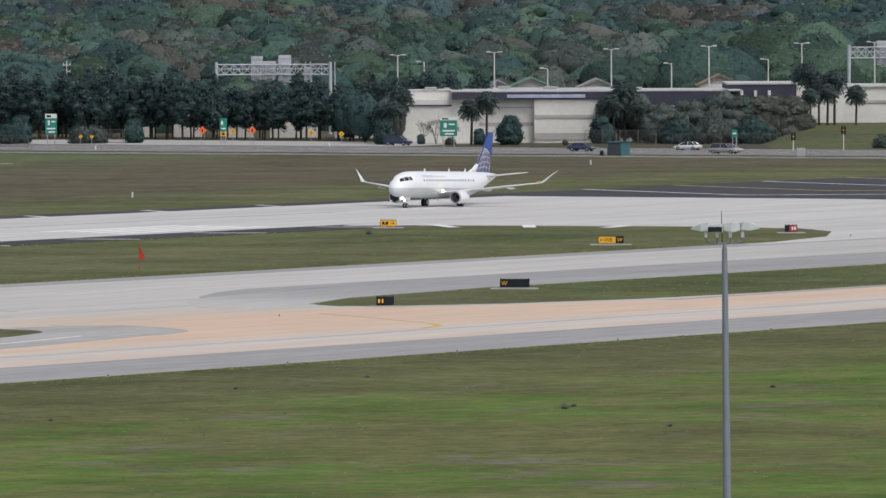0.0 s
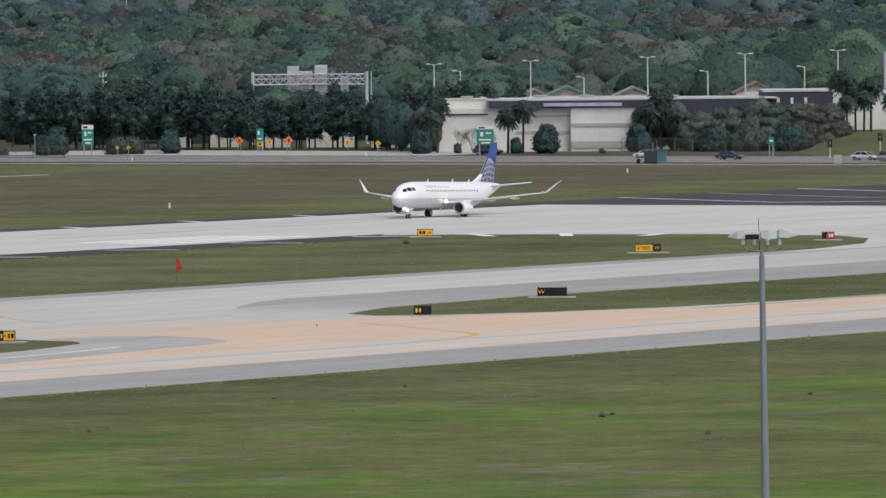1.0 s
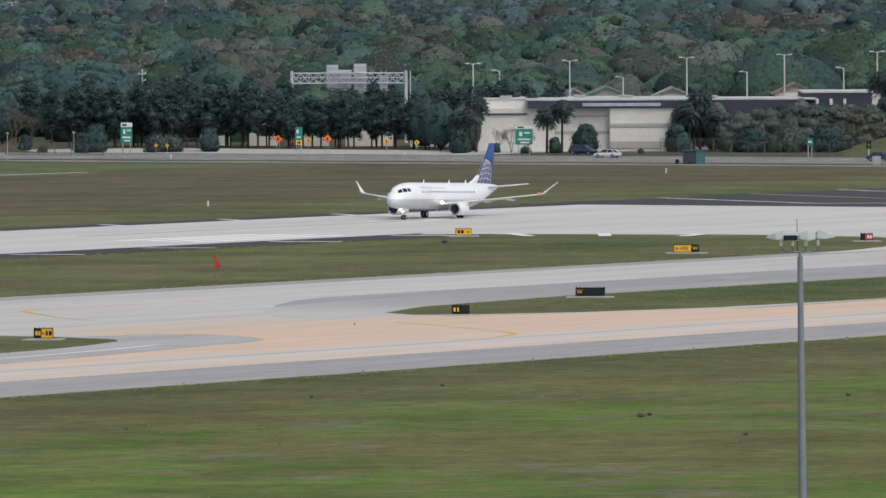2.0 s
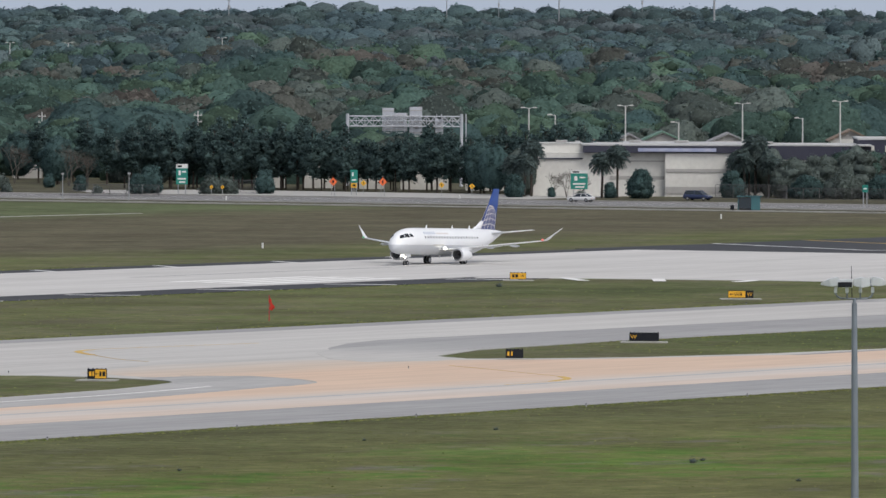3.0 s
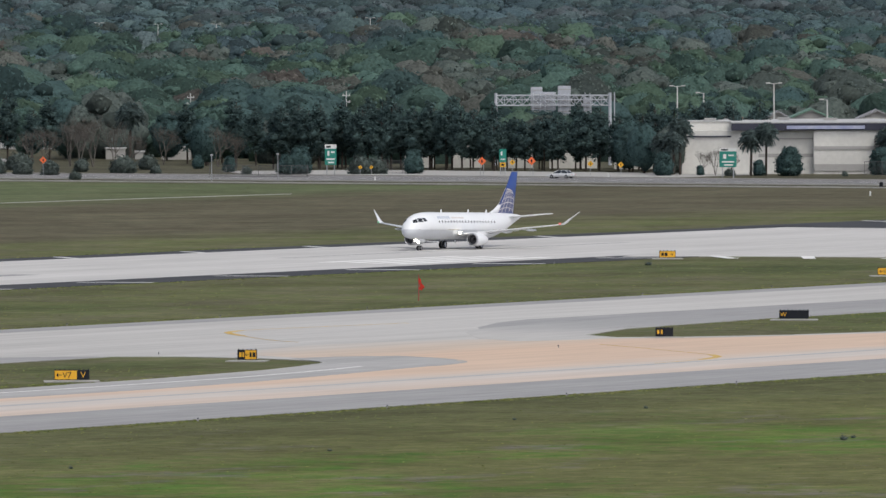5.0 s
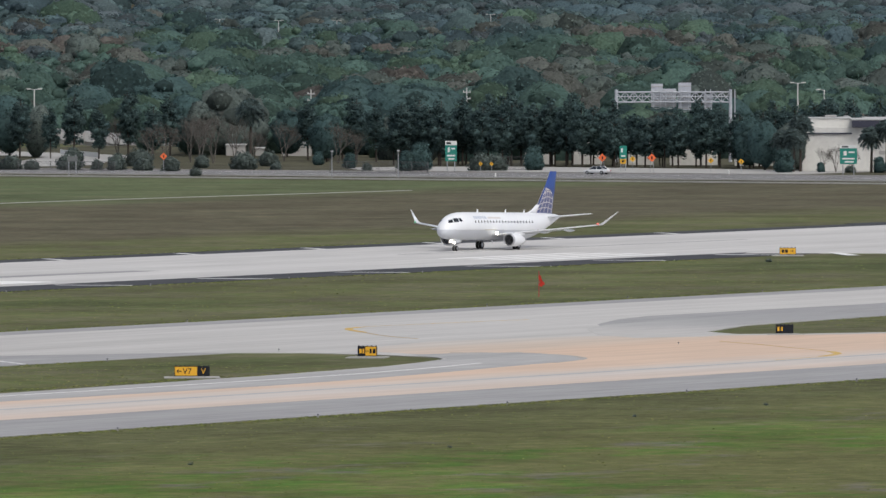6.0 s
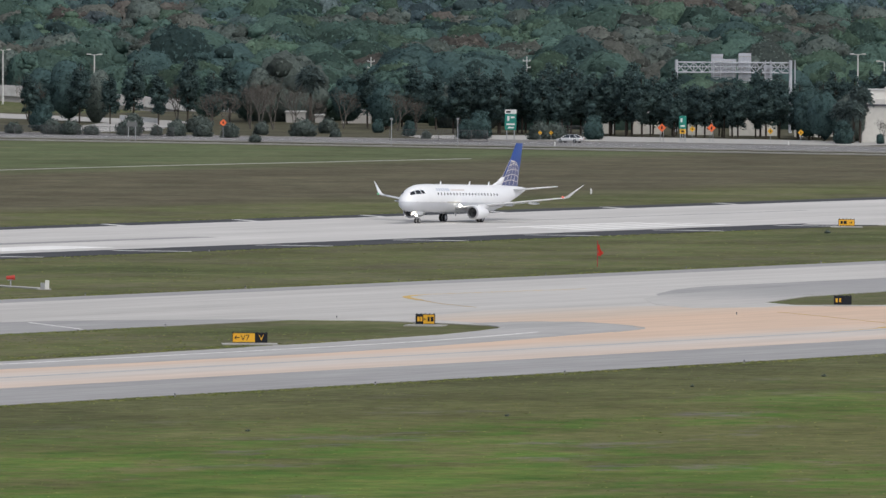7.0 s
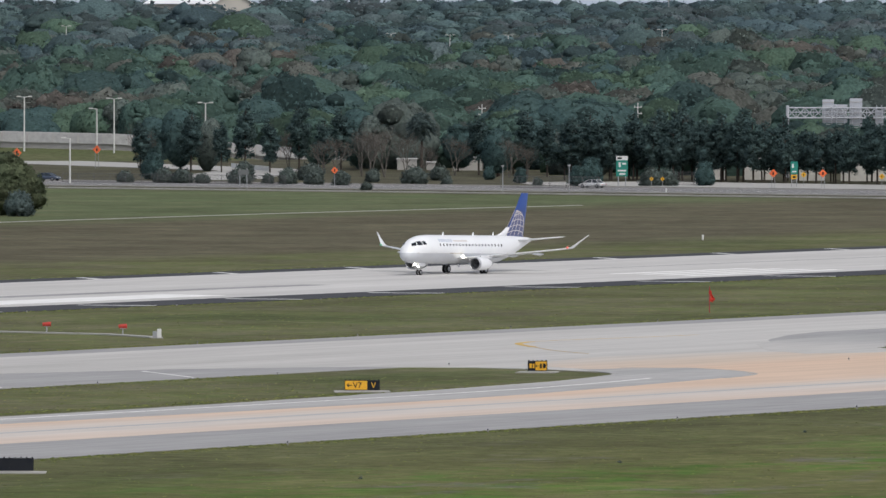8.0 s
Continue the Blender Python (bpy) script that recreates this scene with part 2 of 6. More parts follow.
def tube(bm, a, b, r0, r1, n=10, caps=True, mi=0):
    a, b = Vector(a), Vector(b)
    q = (b - a).to_track_quat("Z", "Y")
    rings = []
    for p, r in ((a, r0), (b, r1)):
        rings.append([bm.verts.new(p + q @ Vector((r * math.cos(2 * math.pi * i / n), r * math.sin(2 * math.pi * i / n), 0)))
                      for i in range(n)])
    for i in range(n):
        bm.faces.new((rings[0][i], rings[0][(i + 1) % n], rings[1][(i + 1) % n], rings[1][i])).material_index = mi
    if caps:
        bm.faces.new(rings[0][::-1]).material_index = mi
        bm.faces.new(rings[1]).material_index = mi
    return bm


def loft(bm, rings, caps=True, mi=0):
    """Skin a row of closed rings of equal count."""
    made = [[bm.verts.new(p) for p in ring] for ring in rings]
    n = len(made[0])
    for a, b in zip(made, made[1:]):
        for i in range(n):
            bm.faces.new((a[i], a[(i + 1) % n], b[(i + 1) % n], b[i])).material_index = mi
    if caps:
        bm.faces.new(made[0][::-1]).material_index = mi
        bm.faces.new(made[-1]).material_index = mi
    bmesh.ops.recalc_face_normals(bm, faces=bm.faces)
    return bm


def poly(name, pts, z0, z1, material, label, category, m=FIELD):
    """A flat slab with the outline pts, from z0 up to z1."""
    bm = bmesh.new()
    lo = [bm.verts.new((x, y, z0)) for x, y in pts]
    hi = [bm.verts.new((x, y, z1)) for x, y in pts]
    bm.faces.new(hi)
    k = len(pts)
    for i in range(k):
        bm.faces.new((lo[i], lo[(i + 1) % k], hi[(i + 1) % k], hi[i]))
    bmesh.ops.recalc_face_normals(bm, faces=bm.faces)
    bmesh.ops.triangulate(bm, faces=[f for f in bm.faces if len(f.verts) > 4])
    ob = finish(name, bm, material)
    ob.matrix_basis = m
    return tagged(ob, label, category, kind="structure")


def strip(name, s0, s1, n0, n1, z1, material, label, category="pavement", z0=-0.3):
    return poly(name, [(s0, n0), (s1, n0), (s1, n1), (s0, n1)], z0, z1, material, label, category)


def ribbon(bm, pts, width, z0, z1):
    """A painted band or a kerb along the points."""
    rows = []
    for i, p in enumerate(pts):
        a, b = Vector(pts[max(i - 1, 0)]), Vector(pts[min(i + 1, len(pts) - 1)])
        d = (b - a).normalized()
        o = Vector((-d.y, d.x)) * width / 2
        rows.append([bm.verts.new((p[0] + k * o.x, p[1] + k * o.y, z)) for k, z in ((1, z0), (1, z1), (-1, z1), (-1, z0))])
    for a, b in zip(rows, rows[1:]):
        for i in range(3):
            bm.faces.new((a[i], a[i + 1], b[i + 1], b[i]))
    for r in (rows[0], rows[-1]):
        bm.faces.new(r)
    bmesh.ops.recalc_face_normals(bm, faces=bm.faces)
    return bm


def field(s, n, z=0.0):
    return FIELD @ Vector((s, n, z))


# ---- ground ----
def rise(y):
    """The land is level to the road and the woods, and climbs slowly beyond."""
    k = max(0.0, (y - 2500) / 2400)
    return 23.4 * k ** 1.4


def build_ground():
    bm = bmesh.new()
    ys = [-2500, -500, 300, 900, 1500, 2100, 2500] + [2600 + 100 * i for i in range(24)] + [5200, 6500]
    xs = [-3000, -600, -250, 0, 250, 600, 3000]
    grid = [[bm.verts.new((x, y, rise(min(y, 4900)))) for x in xs] for y in ys]
    for a, b in zip(grid, grid[1:]):
        for i in range(len(xs) - 1):
            bm.faces.new((a[i], a[i + 1], b[i + 1], b[i]))
    ob = finish("ground", bm, TURF)
    tagged(ob, "mown airfield turf, green with straw-brown patches", "ground", kind="structure")


build_ground()


def arc(cx, cy, r, a0, a1, k=12):
    return [(cx + r * math.cos(radians(a0 + (a1 - a0) * i / k)), cy + r * math.sin(radians(a0 + (a1 - a0) * i / k))) for i in range(k + 1)]


def build_pavements():
    strip("runway", -68, 1000, -20.5, 34.5, 0.06, CONCRETE, "pale grey concrete runway", "runway")
    strip("runway_shoulder", -80, 1000, 34.5, 45, 0.045, ASPHALT_D, "dark asphalt shoulder beside the runway", "shoulder")
    strip("runway_shoulder", -80, 1000, -28, -20.5, 0.045, ASPHALT_D, "dark asphalt shoulder beside the runway", "shoulder")
    strip("overrun", -330 + 90, -68, -30, 44, 0.05, ASPHALT_D, "dark asphalt overrun with painted chevrons", "pavement")
    # the entry from the parallel taxiway
    pts = [(-66, 34), (78, 34), (86, 37), (79, 48), (75, 66), (73, 80), (78, 96), (90, 106), (112, 116), (150, 124), (-66, 124)]
    poly("taxiway_entry", pts, -0.3, 0.07, CONCRETE, "pale concrete entry taxiway with a rounded corner", "taxiway")
    # far parallel taxiway, in lengthwise bands
    strip("taxiway_shoulder", -200, 1000, 120.5, 126.5, 0.05, ASPHALT, "worn grey asphalt taxiway shoulder", "shoulder")
    strip("taxiway_1", -200, 1000, 126.5, 151, 0.065, CONCRETE_B, "pale concrete taxiway", "taxiway")
    strip("taxiway_shoulder", -200, 1000, 151, 172, 0.05, ASPHALT, "worn grey asphalt taxiway shoulder", "shoulder")
    # near parallel taxiway
    strip("taxiway_shoulder", 500, 1000, 207.8, 208.5, 0.05, ASPHALT, "worn grey asphalt taxiway shoulder", "shoulder")
    strip("taxiway_shoulder", -200, 500, 205.5, 208.5, 0.05, ASPHALT, "worn grey asphalt taxiway shoulder", "shoulder")
    strip("taxiway_2", -200, 1000, 208.5, 238.5, 0.065, PEACH, "peach-coloured concrete taxiway", "taxiway")
    strip("taxiway_shoulder", -200, 1000, 238.5, 255.5, 0.05, ASPHALT, "worn grey asphalt taxiway shoulder", "shoulder")
    bm = ribbon(bmesh.new(), [(-200, 227), (1000, 227)], 1.0, 0.06, 0.075)
    sealer = finish("sealed_seam", bm, SEAL)
    sealer.matrix_basis = FIELD
    tagged(sealer, "blue-grey sealed seam along the taxiway", "pavement", kind="structure")
    # the crossing between the two islands
    right = [(316, 150.5), (330, 154), (345, 160), (358, 168), (366, 177), (368, 183), (366, 187), (362, 192), (352, 198.5), (335, 203.5), (300, 207)]
    left = [(520, 207), (490, 205.8), (462, 203), (444, 199), (438, 195), (434, 186), (433, 178), (438, 168), (452, 158), (474, 150.5)]
    poly("crossing", right + left, -0.3, 0.058, CONCRETE_B, "pale concrete crossing between two grass islands", "taxiway")
    poly("crossing_apron", [(372, 186), (380, 176), (400, 172), (425, 178), (432, 190), (440, 200), (470, 206), (470, 212), (330, 212), (340, 206), (362, 197)],
         0.0, 0.062, PEACH, "peach-coloured concrete apron of the crossing", "taxiway")


build_pavements()


# ---- woods ----
def leaf_mat(name, c1, c2):
    """Leaves: as much light passes through them as comes back, c1 and c2 being what each side sends on. Blue is raised
    most, as a painted haze tint.
    """
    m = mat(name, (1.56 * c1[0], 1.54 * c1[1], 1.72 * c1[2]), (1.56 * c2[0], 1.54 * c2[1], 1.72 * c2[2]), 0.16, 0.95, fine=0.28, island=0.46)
    t = m.node_tree
    b, out = t.nodes["Principled BSDF"], t.nodes["Material Output"]
    b.inputs["Specular IOR Level"].default_value = 0.15
    tr = t.nodes.new("ShaderNodeBsdfTranslucent")
    ms = t.nodes.new("ShaderNodeMixShader")
    ms.inputs["Fac"].default_value = 0.5
    t.links.new(b.inputs["Base Color"].links[0].from_socket, tr.inputs["Color"])
    t.links.new(b.outputs[0], ms.inputs[1])
    t.links.new(tr.outputs[0], ms.inputs[2])
    t.links.new(ms.outputs[0], out.inputs["Surface"])
    return m


# leaf colours, shifted towards blue so that they carry some air haze
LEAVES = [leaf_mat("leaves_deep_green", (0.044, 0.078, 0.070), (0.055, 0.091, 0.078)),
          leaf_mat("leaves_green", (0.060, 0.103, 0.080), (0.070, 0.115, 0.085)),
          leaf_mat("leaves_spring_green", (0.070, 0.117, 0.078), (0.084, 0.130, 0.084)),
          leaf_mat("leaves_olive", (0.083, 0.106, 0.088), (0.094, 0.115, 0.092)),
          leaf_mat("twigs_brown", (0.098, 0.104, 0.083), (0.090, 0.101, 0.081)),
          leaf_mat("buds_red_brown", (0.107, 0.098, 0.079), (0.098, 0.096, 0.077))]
# the woods far off, a backdrop: haze is painted in as paler, bluer greens
DISTANT_HAZED = [leaf_mat("distant_hazed_" + n_, a_, b_) for n_, a_, b_ in (
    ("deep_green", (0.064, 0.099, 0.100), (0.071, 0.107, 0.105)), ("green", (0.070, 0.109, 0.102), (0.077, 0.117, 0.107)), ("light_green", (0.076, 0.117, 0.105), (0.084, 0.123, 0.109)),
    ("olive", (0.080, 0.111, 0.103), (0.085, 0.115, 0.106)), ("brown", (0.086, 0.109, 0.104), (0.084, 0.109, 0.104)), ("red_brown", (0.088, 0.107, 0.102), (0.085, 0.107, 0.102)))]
# needles and fronds hold the same bluish haze in their colour
NEEDLES = leaf_mat("pine_needles", (0.050, 0.082, 0.074), (0.066, 0.102, 0.086))
PALM = leaf_mat("palm_fronds", (0.080, 0.112, 0.098), (0.100, 0.130, 0.112))
BARK = mat("bark", (0.075, 0.060, 0.048), (0.045, 0.038, 0.032), 2.0, 0.95, fine=0.2)
BARE = mat("grey_twigs", (0.13, 0.12, 0.105), (0.10, 0.09, 0.08), 1.0, 0.95)

rng = np.random.default_rng(7)


def ico(level):
    bm = bmesh.new()
    bmesh.ops.create_icosphere(bm, subdivisions=level, radius=1)
    v = np.array([x.co[:] for x in bm.verts])
    f = np.array([[q.index for q in x.verts] for x in bm.faces])
    bm.free()
    return v, f


BALLS = {k: ico(k) for k in (1, 2, 3)}


def unit(n):
    return n / (np.linalg.norm(n, axis=1)[:, None] + 1e-9)


def lobe(centre, radii, level=2, rough=0.2):
    """One knobbly leaf mass: a ball pushed in and out by waves and chance. Points, faces and normals."""
    v, f = BALLS[level]
    r = np.ones(len(v))
    for freq, amp in ((2.2, 0.5), (4.3, 0.35), (7.1, 0.25)):
        d = rng.normal(0, 1, (3, 3))
        r += rough * amp * np.cos(freq * (v @ d[0]) + rng.uniform(0, 6.28)) + rough * amp * 0.6 * np.cos(freq * (v @ d[1]) + rng.uniform(0, 6.28))
    r += rng.uniform(-0.14, 0.14, len(v)) * rough
    return v * r[:, None] * np.asarray(radii) + np.asarray(centre), f, unit(v / np.asarray(radii))


def leafed(v, f, nv, k, size, out=0.75, tilt=0.9, middle=None):
    """Leaf sprays lying loosely on a surface: small triangles, tilted at random, shaded as the mass that they clothe."""
    area = np.linalg.norm(np.cross(v[f[:, 1]] - v[f[:, 0]], v[f[:, 2]] - v[f[:, 0]]), axis=1) + 1e-9
    pick = rng.choice(len(f), k, p=area / area.sum())
    a, b, c = v[f[pick, 0]], v[f[pick, 1]], v[f[pick, 2]]
    w = rng.dirichlet((1, 1, 1), k)
    host = unit(nv[f[pick, 0]] * w[:, :1] + nv[f[pick, 1]] * w[:, 1:2] + nv[f[pick, 2]] * w[:, 2:])
    p = a * w[:, :1] + b * w[:, 1:2] + c * w[:, 2:] + host * rng.uniform(-0.1 * out, out, k)[:, None]
    n = unit(host + rng.normal(0, tilt, (k, 3)))
    t1 = unit(np.cross(n, rng.normal(0, 1, (k, 3))))
    t2 = np.cross(n, t1)
    s = (size * rng.uniform(0.5, 1.3, k))[:, None]
    tri = np.stack([p + t1 * s, p - t1 * s * 0.6 + t2 * s * rng.uniform(0.5, 1.0, (k, 1)), p - t1 * s * 0.5 - t2 * s * rng.uniform(0.4, 0.9, (k, 1))], 1)
    shade = host + rng.normal(0, 0.75, (k, 3))
    if middle is not None:
        shade = 0.6 * shade + 1.0 * unit(p - middle)
    return tri.reshape(-1, 3), np.arange(3 * k).reshape(-1, 3), np.repeat(unit(shade), 3, axis=0)


def join(pieces):
    vs, fs, ns, off = [], [], [], 0
    for v, f, n in pieces:
        vs.append(v)
        fs.append(f + off)
        ns.append(n)
        off += len(v)
    return np.concatenate(vs), np.concatenate(fs), np.concatenate(ns)


def raw_mesh(name, v, f, n, materials, index=None):
    me = bpy.data.meshes.new(name)
    if n is not None:   # every leaf turns its upper side outward
        face = np.cross(v[f[:, 1]] - v[f[:, 0]], v[f[:, 2]] - v[f[:, 0]])
        inward = (face * n[f].sum(1)).sum(1) < 0
        f = np.where(inward[:, None], f[:, ::-1], f)
    me.vertices.add(len(v))
    me.vertices.foreach_set("co", v.astype(np.float32).ravel())
    me.loops.add(len(f) * 3)
    me.loops.foreach_set("vertex_index", f.astype(np.int32).ravel())
    me.polygons.add(len(f))
    me.polygons.foreach_set("loop_start", np.arange(0, 3 * len(f), 3, dtype=np.int32))
    me.polygons.foreach_set("loop_total", np.full(len(f), 3, dtype=np.int32))
    for m in materials:
        me.materials.append(m)
    if index is not None:
        me.polygons.foreach_set("material_index", index.astype(np.int32))
    me.update(calc_edges=True)
    me.polygons.foreach_set("use_smooth", np.ones(len(f), dtype=bool))
    if n is not None:
        me.attributes.new("custom_normal", "FLOAT_VECTOR", "POINT").data.foreach_set("vector", n.astype(np.float32).ravel())
    return me


def round_crown(h, w, lobes, level, sprays_k, leaf, base=0.25, core=0.42):
    """An uneven broadleaf crown: shallow leaf masses over a dome, clothed with sprays."""
    rise_ = h * (1 - base)
    mid = np.array([0, 0, h * base + 0.3 * rise_])
    pieces = [lobe(mid, (w * core, w * core, rise_ * 0.58), level + 1, 0.22)]
    for i in range(lobes):
        a, e = 2.4 * i + rng.uniform(-0.5, 0.5), math.asin(min(1.0, (i + 0.5) / lobes * 1.05)) * rng.uniform(0.75, 1.1)
        r = w * rng.uniform(0.09, 0.18)
        reach = rng.uniform(0.78, 0.98)
        pieces.append(lobe(mid + np.array([w * (core - 0.04) * reach * math.cos(e) * math.cos(a), w * (core - 0.04) * reach * math.cos(e) * math.sin(a), (0.66 * rise_ - r * 0.6) * reach * math.sin(e)]),
                           (r, r, r * rng.uniform(0.55, 0.85)), level, 0.3))
    body = join(pieces)
    return join([body, leafed(*body, sprays_k, leaf, 1.5 * leaf, 0.42, mid)])


def pine_crown(h, w):
    """Uneven flat layers of needles up a bare stem, ragged at the top."""
    pieces = []
    z = 0.26 * h
    while z < h * 0.97:
        q = (z / h - 0.26) / 0.74
        r = w / 2 * (0.5 + 0.6 * min(q * 2.5, 1)) * (1 - q) ** 0.5 + 0.3
        for _ in range(4 if q < 0.75 else 2):
            a, d = rng.uniform(0, 6.28), r * rng.uniform(0.2, 0.85)
            k = r * rng.uniform(0.18, 0.34) + 0.1
            pieces.append(lobe((d * math.cos(a), d * math.sin(a), z + rng.uniform(-0.3, 0.3)), (k, k, k * 0.6), 1, 0.34))
        z += rng.uniform(0.5, 0.85)
    body = join(pieces)
    return join([body, leafed(*body, 3000, 0.26, 0.6, 0.55, np.array([0, 0, 0.5 * h]))])


def trunk_mesh(h, r, limbs, spread, lean=0.02):
    bm = bmesh.new()
    top = Vector((lean * h, 0, h))
    mid = Vector((lean * h * 0.3, lean * h * 0.2, h * 0.5))
    tube(bm, (0, 0, -0.2), mid, r, r * 0.75, 8)
    tube(bm, mid, top, r * 0.75, r * 0.25, 8)
    for i in range(limbs):
        z = h * random.uniform(0.45, 0.95)
        a = random.uniform(0, 6.28)
        p = mid.lerp(top, max(0, (z / h - 0.5) * 2))
        tube(bm, (p.x, p.y, z), (p.x + spread * math.cos(a), p.y + spread * math.sin(a), z + spread * 0.6), r * 0.4, r * 0.1, 5)
    return bm


def tree_kind(name, label, category, crown, crown_mat, trunk, trunk_mat=None, crown_name="crown"):
    """One tree: an empty at its foot, a trunk and a crown."""
    root = new(name)
    part("trunk", trunk, trunk_mat or BARK, root)
    me = raw_mesh(crown_name, *crown, [crown_mat])
    c = new(crown_name, me)
    c.parent = root
    return tagged(root, label, category)


def scatter(kinds, spots, group):
    """Copies of the kinds at (x, y, z, turn, scale); the first of each kind takes the first spots."""
    for i, (x, y, z, turn, size) in enumerate(spots):
        k = kinds[i % len(kinds)]
        m = pose(x, y, z, 0, 0, turn)
        if i < len(kinds):
            ob = k
            ob.scale = (size, size, size)
            ob.matrix_basis = m @ Matrix.Scale(size, 4)
        else:
            ob = copy_thing(k, m)
            ob.matrix_basis = m @ Matrix.Scale(size, 4)
        ob["group"] = group


def build_pines():
    kinds = []
    for i in range(6):
        h = random.uniform(10.2, 12.6)
        kinds.append(tree_kind("pine_tree", "dark green pine with a bare straight trunk", "tree", pine_crown(h, random.uniform(4.4, 6.2)),
                               NEEDLES, trunk_mesh(h * 0.95, 0.2, 10, 1.0)))
    spots = []
    # belt of rows behind the road, seen with light between the trunks
    for row, s in enumerate((-448, -456, -464)):
        n = -322.0 + row * 2
        while n < -226 - row * 2:
            p = field(s + random.uniform(-2.5, 2.5), n + random.uniform(-1, 1))
            spots.append((p.x, p.y, 0, random.uniform(0, 360), random.uniform(0.76, 1.1) * (0.9 if -18 < p.x < 10 else 1.0)))
            n += random.uniform(2.8, 5.4)
    random.shuffle(spots)
    scatter(kinds, spots, "pine belt along the road")


def build_far_woods():
    """The closed canopy behind everything, tree by tree, joined: it cannot be counted."""
    # from, to, leaf masses, loose sprays, their size, growth; finer where the woods are nearer
    strips = [(2150, 2520, 13, 2000, 0.32, 1.0), (2520, 3000, 11, 820, 0.42, 0.95), (3000, 3700, 8, 260, 0.56, 0.85), (3700, 4880, 4, 84, 0.7, 0.7)]
    for y0, y1, lobes, k_spray, leaf, grown in strips:
        soft = [round_crown((grown if grown > 0.8 else 0.55) * random.uniform(9, 13), grown * random.uniform(13, 19), lobes, 2 if grown > 0.98 else 1, k_spray, leaf, 0.05) for _ in range(14)]
        vs, fs, ns, ms, off = [], [], [], [], 0
        y = y0
        while y < y1:
            x = -0.088 * y
            while x < 0.066 * y:
                px, py = x + random.uniform(-4, 4), y + random.uniform(-7, 7)
                tone = noise.noise((px * 0.022, py * 0.006, 3.0))
                clear = noise.noise((px * 0.02, py * 0.012, 9.0))
                if wooded(px, py) and clear > -0.6:
                    v, f, nv = soft[random.randrange(len(soft))]
                    a, k = random.uniform(0, 6.28), random.uniform(0.66, 1.16) * (1.0 + 0.42 * noise.noise((px * 0.014, py * 0.010, 1.0)))
                    if -290 < px < -212 and 4120 < py < 4292:
                        k *= 2.2   # taller trees before the far hall
                    wide = random.uniform(0.9, 1.2)   # neighbouring crowns grow into one another
                    ca, sa = math.cos(a), math.sin(a)
                    c, s = ca * k * wide, sa * k * wide
                    vs.append(np.stack([v[:, 0] * c - v[:, 1] * s + px, v[:, 0] * s + v[:, 1] * c + py, v[:, 2] * k * (1.08 if grown > 0.8 else 0.85) + rise(py) - 0.4], 1))
                    ns.append(np.stack([nv[:, 0] * ca - nv[:, 1] * sa, nv[:, 0] * sa + nv[:, 1] * ca, nv[:, 2]], 1))
                    fs.append(f + off)
                    off += len(v)
                    pick = tone * 1.6 + random.gauss(0, 0.26)
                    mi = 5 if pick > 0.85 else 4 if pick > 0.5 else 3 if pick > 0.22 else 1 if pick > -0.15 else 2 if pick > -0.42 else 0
                    # the farther a tree stands, the likelier it takes a haze-tinted colour
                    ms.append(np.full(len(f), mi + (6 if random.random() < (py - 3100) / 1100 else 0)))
                x += random.uniform(10.5, 16.5) * (grown if grown > 0.8 else 0.86) * (0.85 + 0.15 * y / 2200)
            y += (18 + 14 * (y - 2170) / 2700) * (1.0 if grown > 0.8 else 0.85)
        me = raw_mesh("woods", np.concatenate(vs), np.concatenate(fs), np.concatenate(ns), LEAVES + DISTANT_HAZED, np.concatenate(ms))
        tagged(new("woods", me), "dense spring woodland canopy in mixed greens and browns, tinted for haze", "woods", kind="stuff")


def wooded(x, y):
    """No canopy over the roads, the depot with its houses and the open ground beside the flyover."""
    if 8 < x < 150 and y < 2350:
        return False
    if x < -92 and y < 2385:
        return False
    if x < -55 and y < 2225:
        return False
    return y > (2172 if -24 < x < 12 else 2150)


build_pines()
build_far_woods()


WHITE_WALL = mat("white_render", (0.66, 0.65, 0.61), (0.58, 0.57, 0.54), 0.15, 0.85, fine=0.05)
GREY_BAND = mat("grey_band", (0.40, 0.39, 0.37), (0.35, 0.34, 0.33), 0.3, 0.85)
NAVY = mat("navy_fascia", (0.028, 0.030, 0.055), (0.040, 0.042, 0.065), 0.3, 0.6)
ROOFING = mat("pale_roofing", (0.52, 0.52, 0.51), (0.40, 0.40, 0.40), 0.1, 0.8, fine=0.1)


def at_spot(ob, x, y, z=0.0, turn=0.0):
    ob.matrix_basis = pose(x, y, z, 0, 0, turn)
    return ob


def block(name, x0, x1, y0, y1, z0, z1, material, parent, bevel=0.0, label=""):
    return part(name, box(bmesh.new(), x0, x1, y0, y1, z0, z1, bevel), material, parent, label)


# ---- marks on the pavements ----
def smooth_line(pts, k=8):
    """A curve through the points."""
    out = []
    q = [Vector(p) for p in pts]
    for i in range(len(q) - 1):
        a, b, c, d = q[max(i - 1, 0)], q[i], q[i + 1], q[min(i + 2, len(q) - 1)]
        for j in range(k):
            t = j / k
            out.append(tuple(0.5 * (2 * b + (c - a) * t + (2 * a - 5 * b + 4 * c - d) * t * t + (3 * b - a - 3 * c + d) * t ** 3)))
    return out + [tuple(q[-1])]


def marking(name, pts, width, z, material, label):
    ob = finish(name, ribbon(bmesh.new(), pts, width, z - 0.02, z), material)
    ob.matrix_basis = FIELD
    return tagged(ob, label, "marking", kind="structure")


